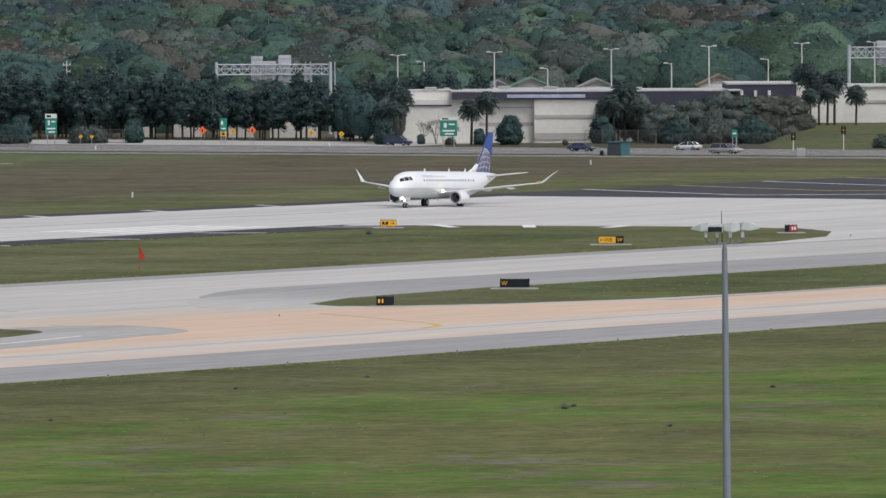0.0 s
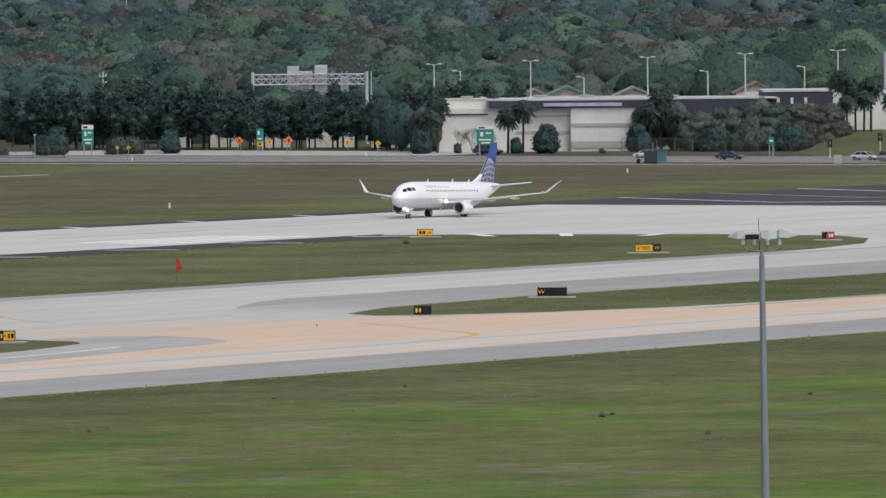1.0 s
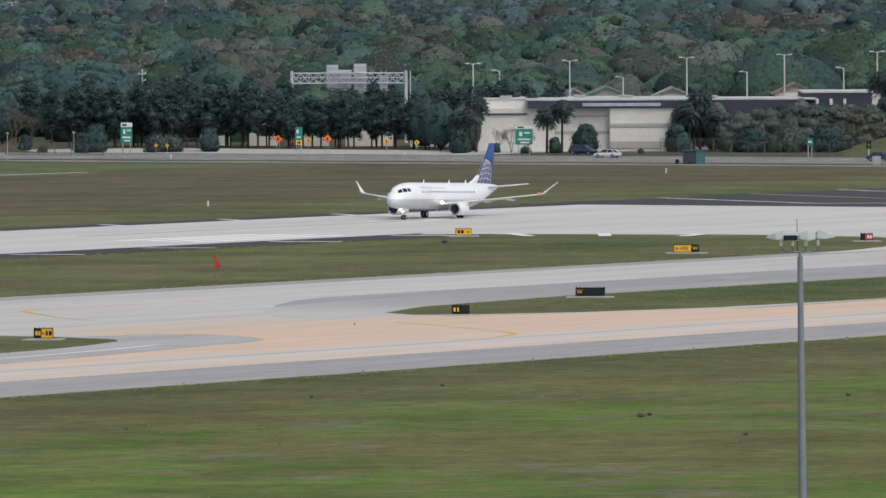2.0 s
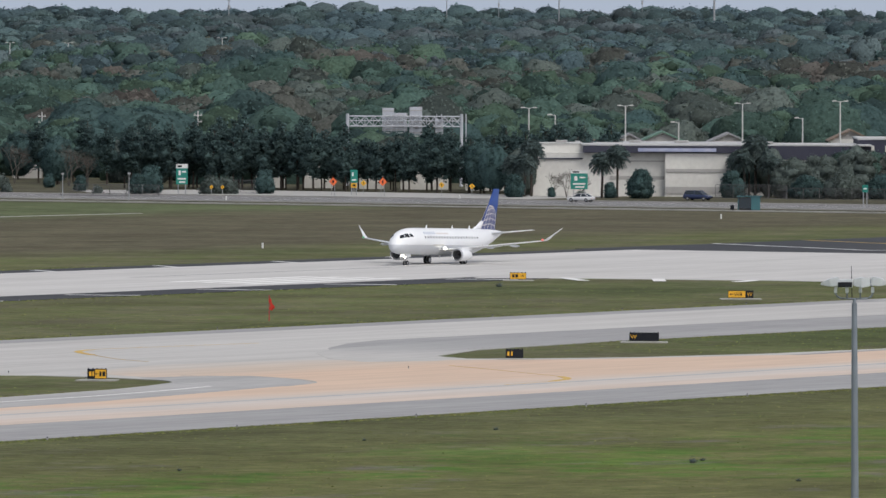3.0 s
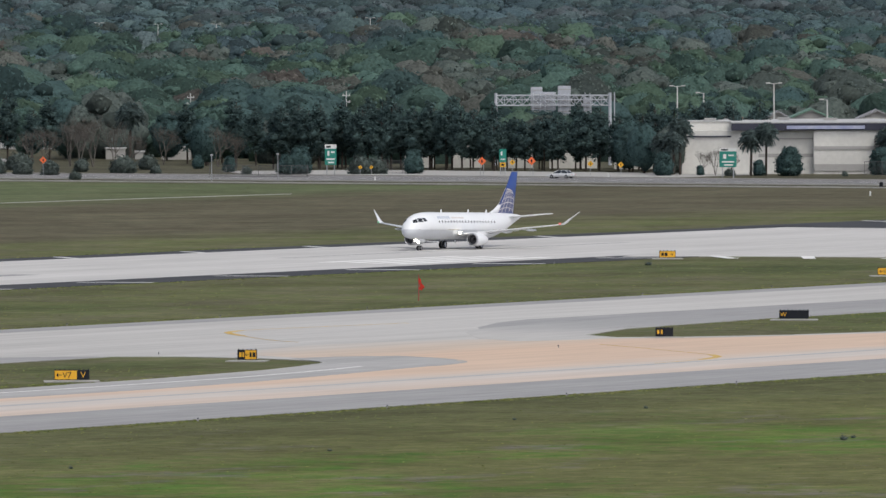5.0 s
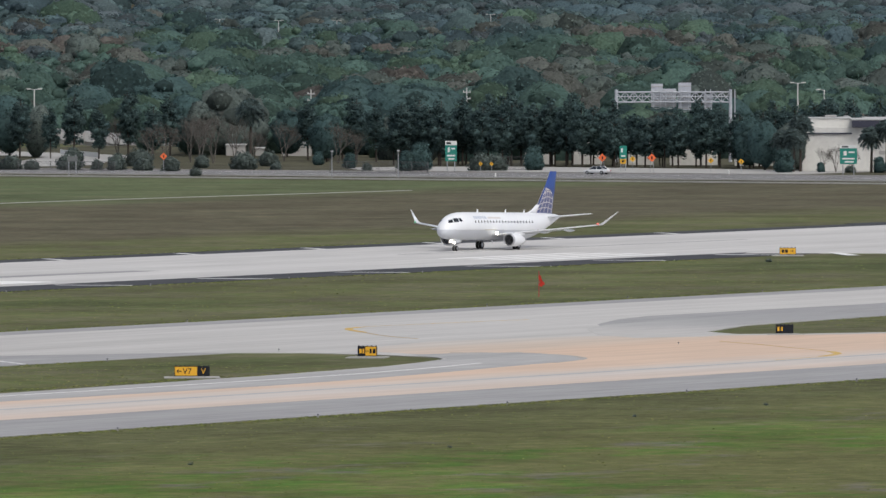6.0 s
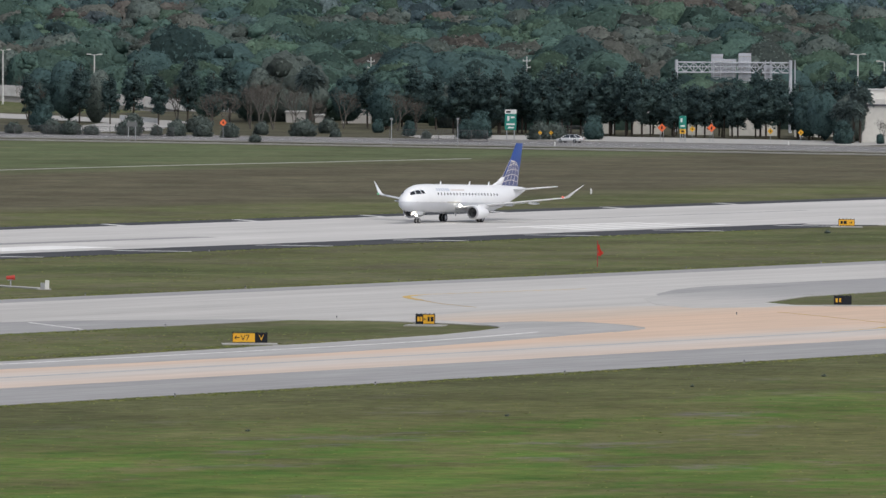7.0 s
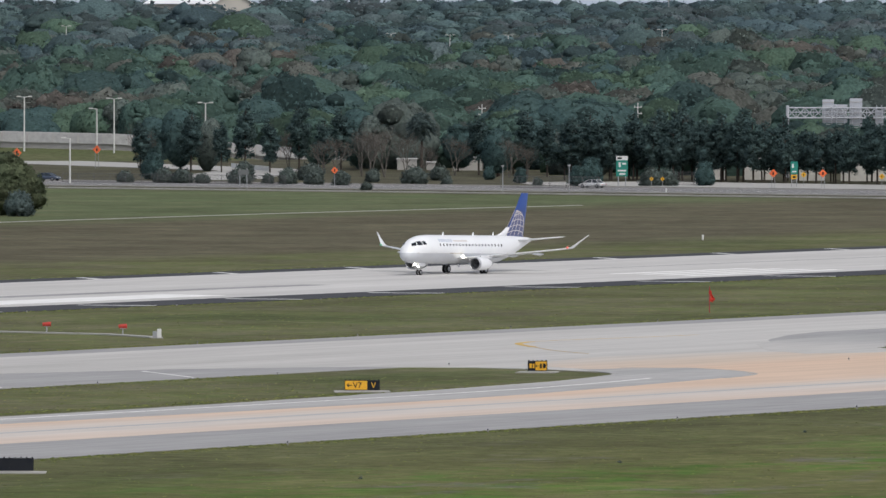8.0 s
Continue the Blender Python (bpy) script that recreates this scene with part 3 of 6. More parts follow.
def build_markings():
    for i in range(-2, 16):
        s = 153.0 + 31 * i
        if s > 75:
            marking("shoulder_mark", [(s + 1, 36.5), (s - 1.5, 45)], 1.0, 0.062, LINE, "white slanting mark on the dark shoulder")
        if s > -60:
            marking("shoulder_mark", [(s - 100 + 1, -26.5), (s - 100 + 6, -20.6)], 1.0, 0.062, LINE, "white slanting mark on the dark shoulder")
    for a, b in (((78, 45.5), (89, 54)), ((75, 57), (86, 63)), ((83, 72), (74, 70))):
        marking("corner_mark", [a, b], 1.6, 0.085, LINE, "white mark on the corner of the entry taxiway")
    # chevrons on the overrun
    for i in range(5):
        s = -110.0 - 28.5 * i
        marking("chevron", [(s, -30), (s + 25, 7), (s, 44)], 0.9, 0.068, LINE_Y if i % 2 else LINE, "faded chevron painted on the overrun")
    # bars near the start of the runway
    for n, s0, s1 in ((17.5, 92, 126), (21.5, 92, 126), (25.5, 92, 128), (29.5, 92, 130)):
        marking("runway_bar", [(s0, n), (s1, n)], 1.9, 0.075, LINE, "white bar painted on the runway")
    marking("runway_bar", [(236, 25.5), (420, 25.5)], 8.5, 0.075, LINE, "broad white block painted on the runway")
    marking("runway_side_line", [(235, -15.5), (700, -15.5)], 1.0, 0.075, LINE, "white side line of the runway")
    marking("tyre_streak", [(190, 14), (420, 10)], 4.0, 0.068, ASPHALT, "dark rubber streak on the runway")
    marking("tyre_streak", [(20, 2), (110, 2)], 1.2, 0.068, ASPHALT, "faint rubber streak on the runway")
    # yellow lead lines with tight bends
    bend1 = [(386, 196), (394, 205), (403, 214.5), (408, 219.6), (413, 222.9), (420, 225), (431, 226)]
    bend2 = [(393, 167), (387, 160), (378, 152.2), (373, 148), (369, 145.4), (364, 143.9), (357, 144), (335, 146.5)]
    for bend in (bend1, bend2):
        marking("lead_line", smooth_line(bend), 0.13, 0.082, LINE_Y, "thin yellow lead line on the taxiway")
    marking("lead_line", smooth_line(bend1[3:6]), 0.75, 0.087, LINE_Y, "fresh yellow bend of a lead line")
    marking("lead_line", smooth_line(bend2[2:6]), 0.75, 0.087, LINE_Y, "fresh yellow bend of a lead line")
    for s in (468, 500, 545, 590):
        marking("edge_mark", [(s - 9, 158), (s + 3, 171)], 0.3, 0.062, LINE, "pale slanting mark on the taxiway shoulder")
    # smooth asphalt corners at the island tips
    poly("asphalt_corner", [(300, 156.5), (331, 159.6), (346, 161.6), (359, 166.5), (374, 176), (381, 184), (374, 188), (366, 187), (361, 181), (341, 174.8), (300, 171.5)],
         0.0, 0.071, STAINED, "grey stained asphalt corner at the tip of a grass island", "pavement")
    poly("asphalt_corner", [(428, 191), (423, 195), (425.2, 199), (429.7, 204.4), (436, 209.1), (442.3, 210.8), (455, 212.6), (471, 215), (490, 217.5), (508, 218.6), (540, 218), (580, 216.5), (640, 215), (900, 214.5),
                            (900, 208.2), (540, 208), (490, 206.4), (460, 203.2), (441, 197.7), (437, 193.2), (433, 189.2)],
         0.0, 0.071, ASPHALT_L, "grey asphalt corner at the tip of a grass island", "pavement")
    marking("edge_line", smooth_line([(900, 211.2), (600, 211.2), (500, 211.2), (471, 209.6), (450, 206.2)]), 0.4, 0.08, LINE, "pale worn edge line of the taxiway")
    marking("edge_line", smooth_line([(426.3, 189.6), (425, 194.2), (425.2, 198.2), (429.7, 204.4), (436, 209.1), (446, 211.6)]), 0.4, 0.08, KERB, "pale worn edge line round the corner")


build_markings()

# ---- road ----
def build_road():
    strip("road", -390, -350, -900, 260, 0.06, ROAD, "grey asphalt road with several lanes", "road")
    for s in (-329.5, -349.6, -390.4):
        bm = ribbon(bmesh.new(), [(s, -900), (s, 260)], 1.3 if s > -332 else 0.35, -0.2, 0.2)
        ob = finish("kerb", bm, KERB)
        ob.matrix_basis = FIELD
        tagged(ob, "pale concrete kerb along the road", "kerb", kind="structure")
    for s in (-359.5, -370, -380.5):
        marking("lane_line", [(s, -900), (s, 260)], 0.25, 0.066, LINE, "white lane line on the road")
    # slip road climbing off to the left and the drive before the pines
    poly("slip_road", [(-402, -215), (-402, -300), (-425, -318), (-446, -300), (-436, -215)], -0.2, 0.05, KERB, "pale concrete slip road beside the pines", "road")
    poly("slip_road", [(-405, -372), (-405, -380), (-500, -425), (-560, -520), (-590, -520), (-520, -418), (-430, -372)], -0.2, 0.05, KERB, "pale concrete slip road towards the flyover", "road")
    # pale path across the field
    ob = finish("path", ribbon(bmesh.new(), [(-40, -206.5), (-165, -208), (-249, -203)], 0.9, -0.1, 0.06), KERB)
    ob.matrix_basis = FIELD
    tagged(ob, "narrow pale concrete path across the grass", "path", kind="structure")


build_road()

# ---- depot ----
def build_depot():
    """A low white warehouse with a navy fascia and set-back upper storey."""
    root = tagged(new("warehouse"), "long white warehouse with grey bands and a navy fascia", "building")
    Y = 2046.0
    block("front_wall", 19.0, 41.7, Y, Y + 40, 0, 7.5, WHITE_WALL, root)
    block("projecting_wall", 41.7, 53.2, Y - 1.5, Y + 40, 0, 7.5, WHITE_WALL, root)
    block("upper_storey", 19.4, 27.6, Y + 6, Y + 40, 7.5, 8.95, WHITE_WALL, root)
    block("fascia", 27.6, 57.5, Y - 1.9, Y + 40, 7.52, 8.75, NAVY, root, 0.05, "navy blue fascia")
    block("sheet", 37.0, 50.5, Y - 2.1, Y - 1.7, 7.75, 8.35, mat("blue_sheet", (0.30, 0.33, 0.50), (0.45, 0.47, 0.58), 0.5, 0.5), root, 0.05, "pale blue plastic sheet on the fascia")
    block("coping", 27.4, 57.7, Y - 2.0, Y + 40, 8.75, 8.98, ROOFING, root, 0.03)
    block("coping", 19.2, 27.6, Y + 5.8, Y + 40, 8.95, 9.08, ROOFING, root, 0.03)
    block("ledge", 19.0, 27.5, Y - 0.3, Y + 6, 6.35, 6.6, NAVY, root, 0.03)
    block("ledge", 32.2, 41.6, Y - 0.25, Y, 6.0, 6.2, GREY_BAND, root, 0.02)
    block("band", 32.2, 41.6, Y - 0.12, Y, 2.9, 3.5, GREY_BAND, root, 0.02)
    block("band", 41.8, 53.0, Y - 1.64, Y - 1.5, 4.2, 4.8, GREY_BAND, root, 0.02)
    block("dock_band", 41.8, 53.0, Y - 1.66, Y - 1.5, 0.5, 1.7, GREY_BAND, root, 0.02)
    block("side_wall", 53.2, 76, Y + 14, Y + 40, 0, 6.2, WHITE_WALL, root)
    block("side_fascia", 53.4, 76, Y + 13.8, Y + 40, 6.2, 8.6, NAVY, root)
    block("coping", 53.0, 78, Y + 13.7, Y + 40, 8.6, 8.85, ROOFING, root, 0.03)
    for x in (54.6, 56.0, 57.2, 58.6, 59.8):
        block("column", x, x + 0.55, Y + 11.5, Y + 12.0, 0, 4.6, WHITE_WALL, root, 0.04)
    block("navy_hall", 76, 88, Y + 24, Y + 50, 0, 9.6, NAVY, root, label="navy blue clad hall")
    block("coping", 75.8, 88.2, Y + 23.8, Y + 50, 9.6, 9.9, ROOFING, root, 0.03)
    for x in (78.2, 80.6, 83.0):
        block("sign_panel", x, x + 0.5, Y + 23.7, Y + 24, 7.5, 8.6, WHITE_WALL, root, 0.03)
    block("white_hall", 88, 125, Y + 30, Y + 60, 0, 9.0, WHITE_WALL, root)
    block("band", 97, 125, Y + 29.8, Y + 30, 6.2, 6.7, GREY_BAND, root, 0.02)
    block("coping", 95, 125, Y + 29.6, Y + 60, 9.0, 9.3, ROOFING, root, 0.03)
    for x, w, d in ((24, 2.0, 12), (37, 2, 26), (45, 2.5, 22), (60, 2, 22)):
        unit = new("roof_unit")
        block("housing", -w / 2, w / 2, -1, 1, 0, 0.42, ROOFING, unit, 0.06)
        block("grille", -w / 2 + 0.2, w / 2 - 0.2, -1.05, -1.0, 0.1, 0.34, GREY_BAND, unit, 0.01)
        at_spot(unit, x, Y + d, 9.08 if x < 27 else 8.98 if x < 53.2 else 8.85)
        tagged(unit, "pale grey ventilation unit on the warehouse roof", "roof unit", "roof units")
    # low wall behind the pines, seen between the trunks
    wall = tagged(new("low_building"), "low white building behind the pine trunks", "building")
    for x0, x1, y in ((-30, -24.5, 2118), (-21.5, -16, 2116), (-12, -7, 2110), (-4, 4.5, 2106), (7.5, 18, 2098)):
        block("wall", x0, x1, y, y + 8, 0, 3.6, WHITE_WALL, wall)
        block("roof", x0 - 0.3, x1 + 0.3, y - 0.3, y + 8.3, 3.6, 3.9, ROOFING, wall, 0.05)
    sheds = tagged(new("low_building"), "low pale sheds glimpsed behind bare trees", "building")
    for x0, x1, y, h in ((-87, -83.5, 2214, 1.9), (-81.5, -80, 2213, 1.3), (-76.5, -71, 2210, 2.3), (-69.5, -67.5, 2209, 2.8)):
        block("wall", x0, x1, y, y + 6, 0, h, KERB, sheds)
        block("roof", x0 - 0.2, x1 + 0.2, y - 0.2, y + 6.2, h, h + 0.25, ROOFING, sheds, 0.05)


build_depot()


BANK_GRASS = mat("bank_grass", (0.086, 0.104, 0.046), (0.118, 0.118, 0.062), 0.08, 0.95, fine=0.22)
BANK_GRASS.node_tree.nodes["Principled BSDF"].inputs["Specular IOR Level"].default_value = 0.1


def build_bank():
    """A grass bank that climbs from the road to the palms beside the depot."""
    bm = bmesh.new()
    xs, ys = (80, 85, 90, 100, 115, 160), ((1972, 0.0), (1990, 0.5), (2012, 1.6), (2032, 2.6), (2042, 2.9), (2074, 2.9))
    grid = [[bm.verts.new((x, y, z * min(1.0, (x - 80) / 9) - 0.06)) for x in xs] for y, z in ys]
    for a, b in zip(grid, grid[1:]):
        for i in range(len(xs) - 1):
            bm.faces.new((a[i], a[i + 1], b[i + 1], b[i]))
    tagged(finish("grass_bank", bm, BANK_GRASS, smooth=True), "mown grass bank rising from the road to the palms", "bank", kind="structure")


build_bank()


def gable_house(x, y, w, d, eave, ridge, roof_mat, label):
    root = tagged(new("house"), label, "house", "houses behind the depot")
    block("wall", -w / 2, w / 2, 0, d, 0, eave, WHITE_WALL, root)
    bm = bmesh.new()
    for y0, y1, off in ((-0.6, d + 0.6, 0.0),):
        a = [(-w / 2 - 0.6, y0, eave - 0.2), (0, y0, ridge), (w / 2 + 0.6, y0, eave - 0.2), (w / 2 + 0.6, y0, eave - 0.5), (0, y0, ridge - 0.35), (-w / 2 - 0.6, y0, eave - 0.5)]
        loft(bm, [a, [(p[0], y1, p[2]) for p in a]])
    part("roof", bm, roof_mat, root)
    bm = bmesh.new()
    loft(bm, [[(-w / 2, 0.05, eave - 0.4), (0, 0.05, ridge - 0.3), (w / 2, 0.05, eave - 0.4)], [(-w / 2, 0.3, eave - 0.4), (0, 0.3, ridge - 0.3), (w / 2, 0.3, eave - 0.4)]])
    part("gable", bm, GREY_BAND, root)
    block("window", -0.8, 0.8, -0.06, 0, eave - 2.0, eave - 0.9, NAVY, root, 0.02)
    at_spot(root, x, y, 0)
    return root


GREEN_ROOF = mat("green_metal_roof", (0.10, 0.20, 0.15), (0.14, 0.23, 0.18), 0.3, 0.6)
GREY_ROOF = mat("grey_shingle_roof", (0.30, 0.30, 0.31), (0.24, 0.24, 0.25), 0.4, 0.8)
BROWN_ROOF = mat("brown_shingle_roof", (0.24, 0.18, 0.14), (0.19, 0.15, 0.12), 0.4, 0.8)
gable_house(39.8, 2290, 9, 12, 5.4, 7.9, GREY_ROOF, "white gabled house with a grey shingle roof")
gable_house(46.5, 2306, 9, 14, 6.2, 8.2, GREEN_ROOF, "white house with a green metal roof")
gable_house(59.2, 2300, 7, 14, 6.4, 8.0, GREY_ROOF, "white house with a pale grey roof")
gable_house(31.5, 2320, 8, 12, 5.4, 7.0, BROWN_ROOF, "white house with a brown shingle roof")
gable_house(84.0, 2330, 8, 12, 6.4, 8.4, BROWN_ROOF, "tan house with a brown shingle roof")

# ---- street furniture ----
STEEL = mat("galvanised_steel", (0.42, 0.43, 0.44), (0.36, 0.37, 0.38), 1.0, 0.5, 0.6)
POLE_W = mat("white_pole_paint", (0.62, 0.62, 0.60), (0.55, 0.55, 0.53), 0.6, 0.6)
GREEN_S = mat("green_sign_sheet", (0.010, 0.22, 0.17), (0.012, 0.20, 0.155), 0.6, 0.5)
WHITE_S = mat("white_sign_sheet", (0.72, 0.72, 0.70), (0.66, 0.66, 0.64), 0.6, 0.5)
ORANGE_S = mat("orange_sign_sheet", (0.85, 0.17, 0.05), (0.78, 0.15, 0.05), 0.6, 0.5)
YELLOW_S = mat("yellow_sign_sheet", (0.78, 0.42, 0.02), (0.72, 0.38, 0.02), 0.6, 0.5)
BLACK_S = mat("black_sign_sheet", (0.016, 0.018, 0.024), (0.024, 0.026, 0.03), 0.8, 0.5)
RED_S = mat("red_sign_sheet", (0.42, 0.02, 0.04), (0.36, 0.02, 0.035), 0.8, 0.5)
BLACK_S.node_tree.nodes["Principled BSDF"].inputs["Specular IOR Level"].default_value = 0.08
TEAL = mat("teal_paint", (0.035, 0.12, 0.14), (0.045, 0.14, 0.155), 0.5, 0.5)
GLASS_D = mat("tinted_glass", (0.03, 0.04, 0.05), rough=0.2)


def road_sign(x, y, w, z0, z1, header, bars, label, turn=0.0):
    root = tagged(new("road_sign"), label, "road sign", "road signs")
    block("panel", -w / 2, w / 2, -0.06, 0, z0, z1 - header, GREEN_S, root, 0.02)
    if header:
        hd = block("header", -w / 2, w / 2, -0.06, 0, z1 - header + 0.01, z1, WHITE_S, root, 0.02)
        block("emblem", -w * 0.38, 0, -0.08, -0.06, z1 - header * 0.75, z1 - header * 0.3, BLACK_S, hd)
    for x0, x1, a, b in bars:
        block("lettering", x0 * w, x1 * w, -0.08, -0.06, z0 + a * (z1 - z0), z0 + b * (z1 - z0), WHITE_S, root)
    for k in (-0.32, 0.32):
        part("post", tube(bmesh.new(), (k * w, 0.06, -0.2), (k * w, 0.06, z1 - 0.3), 0.09, 0.09, 8), STEEL, root)
    return at_spot(root, x, y, 0, turn)


BARS = ((-0.28, -0.10, 0.45, 0.68), (0.02, 0.36, 0.58, 0.66), (-0.36, 0.36, 0.24, 0.32), (-0.22, 0.30, 0.08, 0.15))
road_sign(-41.4, 2036, 2.0, 1.9, 5.4, 0.75, BARS, "green road sign with a white header on two steel posts")
road_sign(26.3, 1999, 2.9, 2.0, 5.2, 0.55, BARS, "wide green road sign with a white header on two steel posts")
road_sign(-11.9, 2045, 1.25, 2.2, 4.4, 0.0, ((-0.3, -0.05, 0.5, 0.8), (-0.3, 0.3, 0.15, 0.25)), "narrow green road sign above a yellow plate")
road_sign(72.5, 1945, 0.9, 2.6, 3.8, 0.0, ((-0.3, 0.3, 0.4, 0.6),), "small green street sign by the kerb")
plate = tagged(new("speed_plate"), "yellow advisory plate under a green sign", "road sign")
block("panel", -0.5, 0.5, -0.06, 0, 1.35, 2.1, YELLOW_S, plate, 0.02)
block("lettering", -0.25, 0.25, -0.08, -0.06, 1.55, 1.9, BLACK_S, plate)
part("post", tube(bmesh.new(), (0, 0.06, -0.2), (0, 0.06, 2.0), 0.05, 0.05, 6), STEEL, plate)
at_spot(plate, -11.9, 2043.5)


def diamond_sign(x, y, z, size, material, label, legs=2):
    root = tagged(new("warning_sign"), label, "warning sign", "warning signs")
    bm = bmesh.new()
    pts = [(0, -size), (size, 0), (0, size), (-size, 0)]
    loft(bm, [[(px, -0.05, z + pz) for px, pz in pts], [(px, 0, z + pz) for px, pz in pts]])
    part("panel", bm, material, root)
    block("symbol", -size * 0.16, size * 0.16, -0.07, -0.05, z - size * 0.35, z + size * 0.35, BLACK_S, root)
    for k in ((-0.35, 0.35) if legs == 2 else (0,)):
        part("post", tube(bmesh.new(), (k * size, 0.05, -0.2), (k * size, 0.05, z), 0.045, 0.045, 6), STEEL, root)
    return at_spot(root, x, y)


for x, y, z, size, m_, words, legs in (
        (-15.4, 2032, 2.55, 0.74, ORANGE_S, "orange diamond roadworks sign on two posts", 2), (-6.9, 2032, 2.55, 0.74, ORANGE_S, "orange diamond roadworks sign on two posts", 2),
        (-143.9, 2225, 3.5, 0.8, ORANGE_S, "orange diamond roadworks sign on two posts", 2), (-159.3, 2230, 2.8, 0.9, ORANGE_S, "orange diamond roadworks sign on two posts", 2),
        (-90.5, 2030, 2.9, 0.62, ORANGE_S, "small orange roadworks sign on one post", 1), (-10.3, 2052, 2.0, 0.52, YELLOW_S, "yellow diamond warning sign on one post", 1),
        (3.2, 2036, 2.0, 0.52, YELLOW_S, "yellow diamond warning sign on one post", 1), (8.4, 2036, 1.8, 0.52, YELLOW_S, "yellow diamond warning sign on one post", 1),
        (-36.5, 2046, 1.3, 0.36, YELLOW_S, "small yellow diamond warning sign among shrubs", 1), (-34.6, 2046, 1.3, 0.36, YELLOW_S, "small yellow diamond warning sign among shrubs", 1)):
    diamond_sign(x, y, z, size, m_, words, legs)


def street_lamp(h, arms):
    root = tagged(new("street_lamp"), "pale steel street lamp with two arms" if arms == 2 else "pale steel street lamp with one arm", "street lamp",
                  "double street lamps" if arms == 2 else "single street lamps")
    part("pole", tube(bmesh.new(), (0, 0, -0.2), (0, 0, h), 0.19, 0.12, 8), POLE_W, root)
    for k in ((-1, 1) if arms == 2 else (-1,)):
        part("arm", tube(bmesh.new(), (0, 0, h - 0.1), (k * 0.9, 0, h + 0.05), 0.07, 0.06, 6), POLE_W, root)
        part("lamp_head", box(bmesh.new(), min(k * 0.7, k * 1.55), max(k * 0.7, k * 1.55), -0.22, 0.22, h - 0.05, h + 0.2, 0.06), POLE_W, root)
    return root


first = {2: None, 1: None}
for x, y, z, arms in ((20.1, 2260, 13.0, 2), (38.5, 2260, 13.5, 2), (60.8, 2260, 14.0, 2), (79.4, 2260, 14.5, 2), (97.1, 2260, 15.0, 2), (111, 2260, 15.2, 2),
                      (24.8, 2230, 10.1, 1), (48.0, 2230, 10.7, 1), (71.3, 2230, 11.6, 1), (89.5, 2230, 12.3, 1),
                      (-165.0, 2330, 12.3, 2), (-147.3, 2330, 12.0, 2), (-129.3, 2330, 11.2, 2), (-150.7, 2330, 10.0, 1), (-86.7, 2300, 9.4, 1),
                      (-137.9, 2060, 7.9, 1)):
    if first[arms] is None:
        first[arms] = at_spot(street_lamp(12.0, arms), x, y, z - 12.0 if z >= 12 else 0)
        continue
    copy_thing(first[arms], pose(x, y, min(0.0, z - 12.0) if z < 12 else z - 12.0))
for x, y, top in ((-110.8, 3700, 18.0), (-129.0, 3700, 18.0), (-147.4, 3700, 18.4), (-248.9, 3700, 20.5), (-62.8, 3700, 19.8)):
    far_lamp = copy_thing(first[2], pose(x, y, rise(y)))
    far_lamp.scale = (1.0, 1.0, (top - rise(y)) / 12.0)
for x, y, h in ((-73.6, 2290, 11.5), (-69.5, 2290, 11.5), (-41.8, 2200, 12.8)):
    up = tagged(new("utility_pole"), "pale utility pole with short crossarms among the trees", "pole", "utility poles")
    part("pole", tube(bmesh.new(), (0, 0, -0.2), (0, 0, h), 0.16, 0.11, 8), POLE_W, up)
    for z in (h - 0.9, h - 2.1):
        part("crossarm", box(bmesh.new(), -0.75, 0.75, -0.09, 0.09, z, z + 0.16, 0.02), POLE_W, up)
        for k in (-0.6, 0.6):
            part("insulator", tube(bmesh.new(), (k, 0, z + 0.16), (k, 0, z + 0.42), 0.08, 0.06, 6), POLE_W, up)
    at_spot(up, x, y)
for x, h in ((-60.3, 4.3), (-49.2, 4.4)):
    post = tagged(new("camera_post"), "slim white post beside the road", "post", "white roadside posts")
    part("pole", tube(bmesh.new(), (0, 0, -0.2), (0, 0, h), 0.09, 0.07, 8), STEEL, post)
    block("cap", -0.25, 0.25, -0.15, 0.15, h, h + 0.3, STEEL, post, 0.04)
    at_spot(post, x, 1985)


TRUSS = mat("pale_truss_paint", (0.50, 0.52, 0.56), (0.42, 0.44, 0.48), 0.8, 0.55, 0.1)


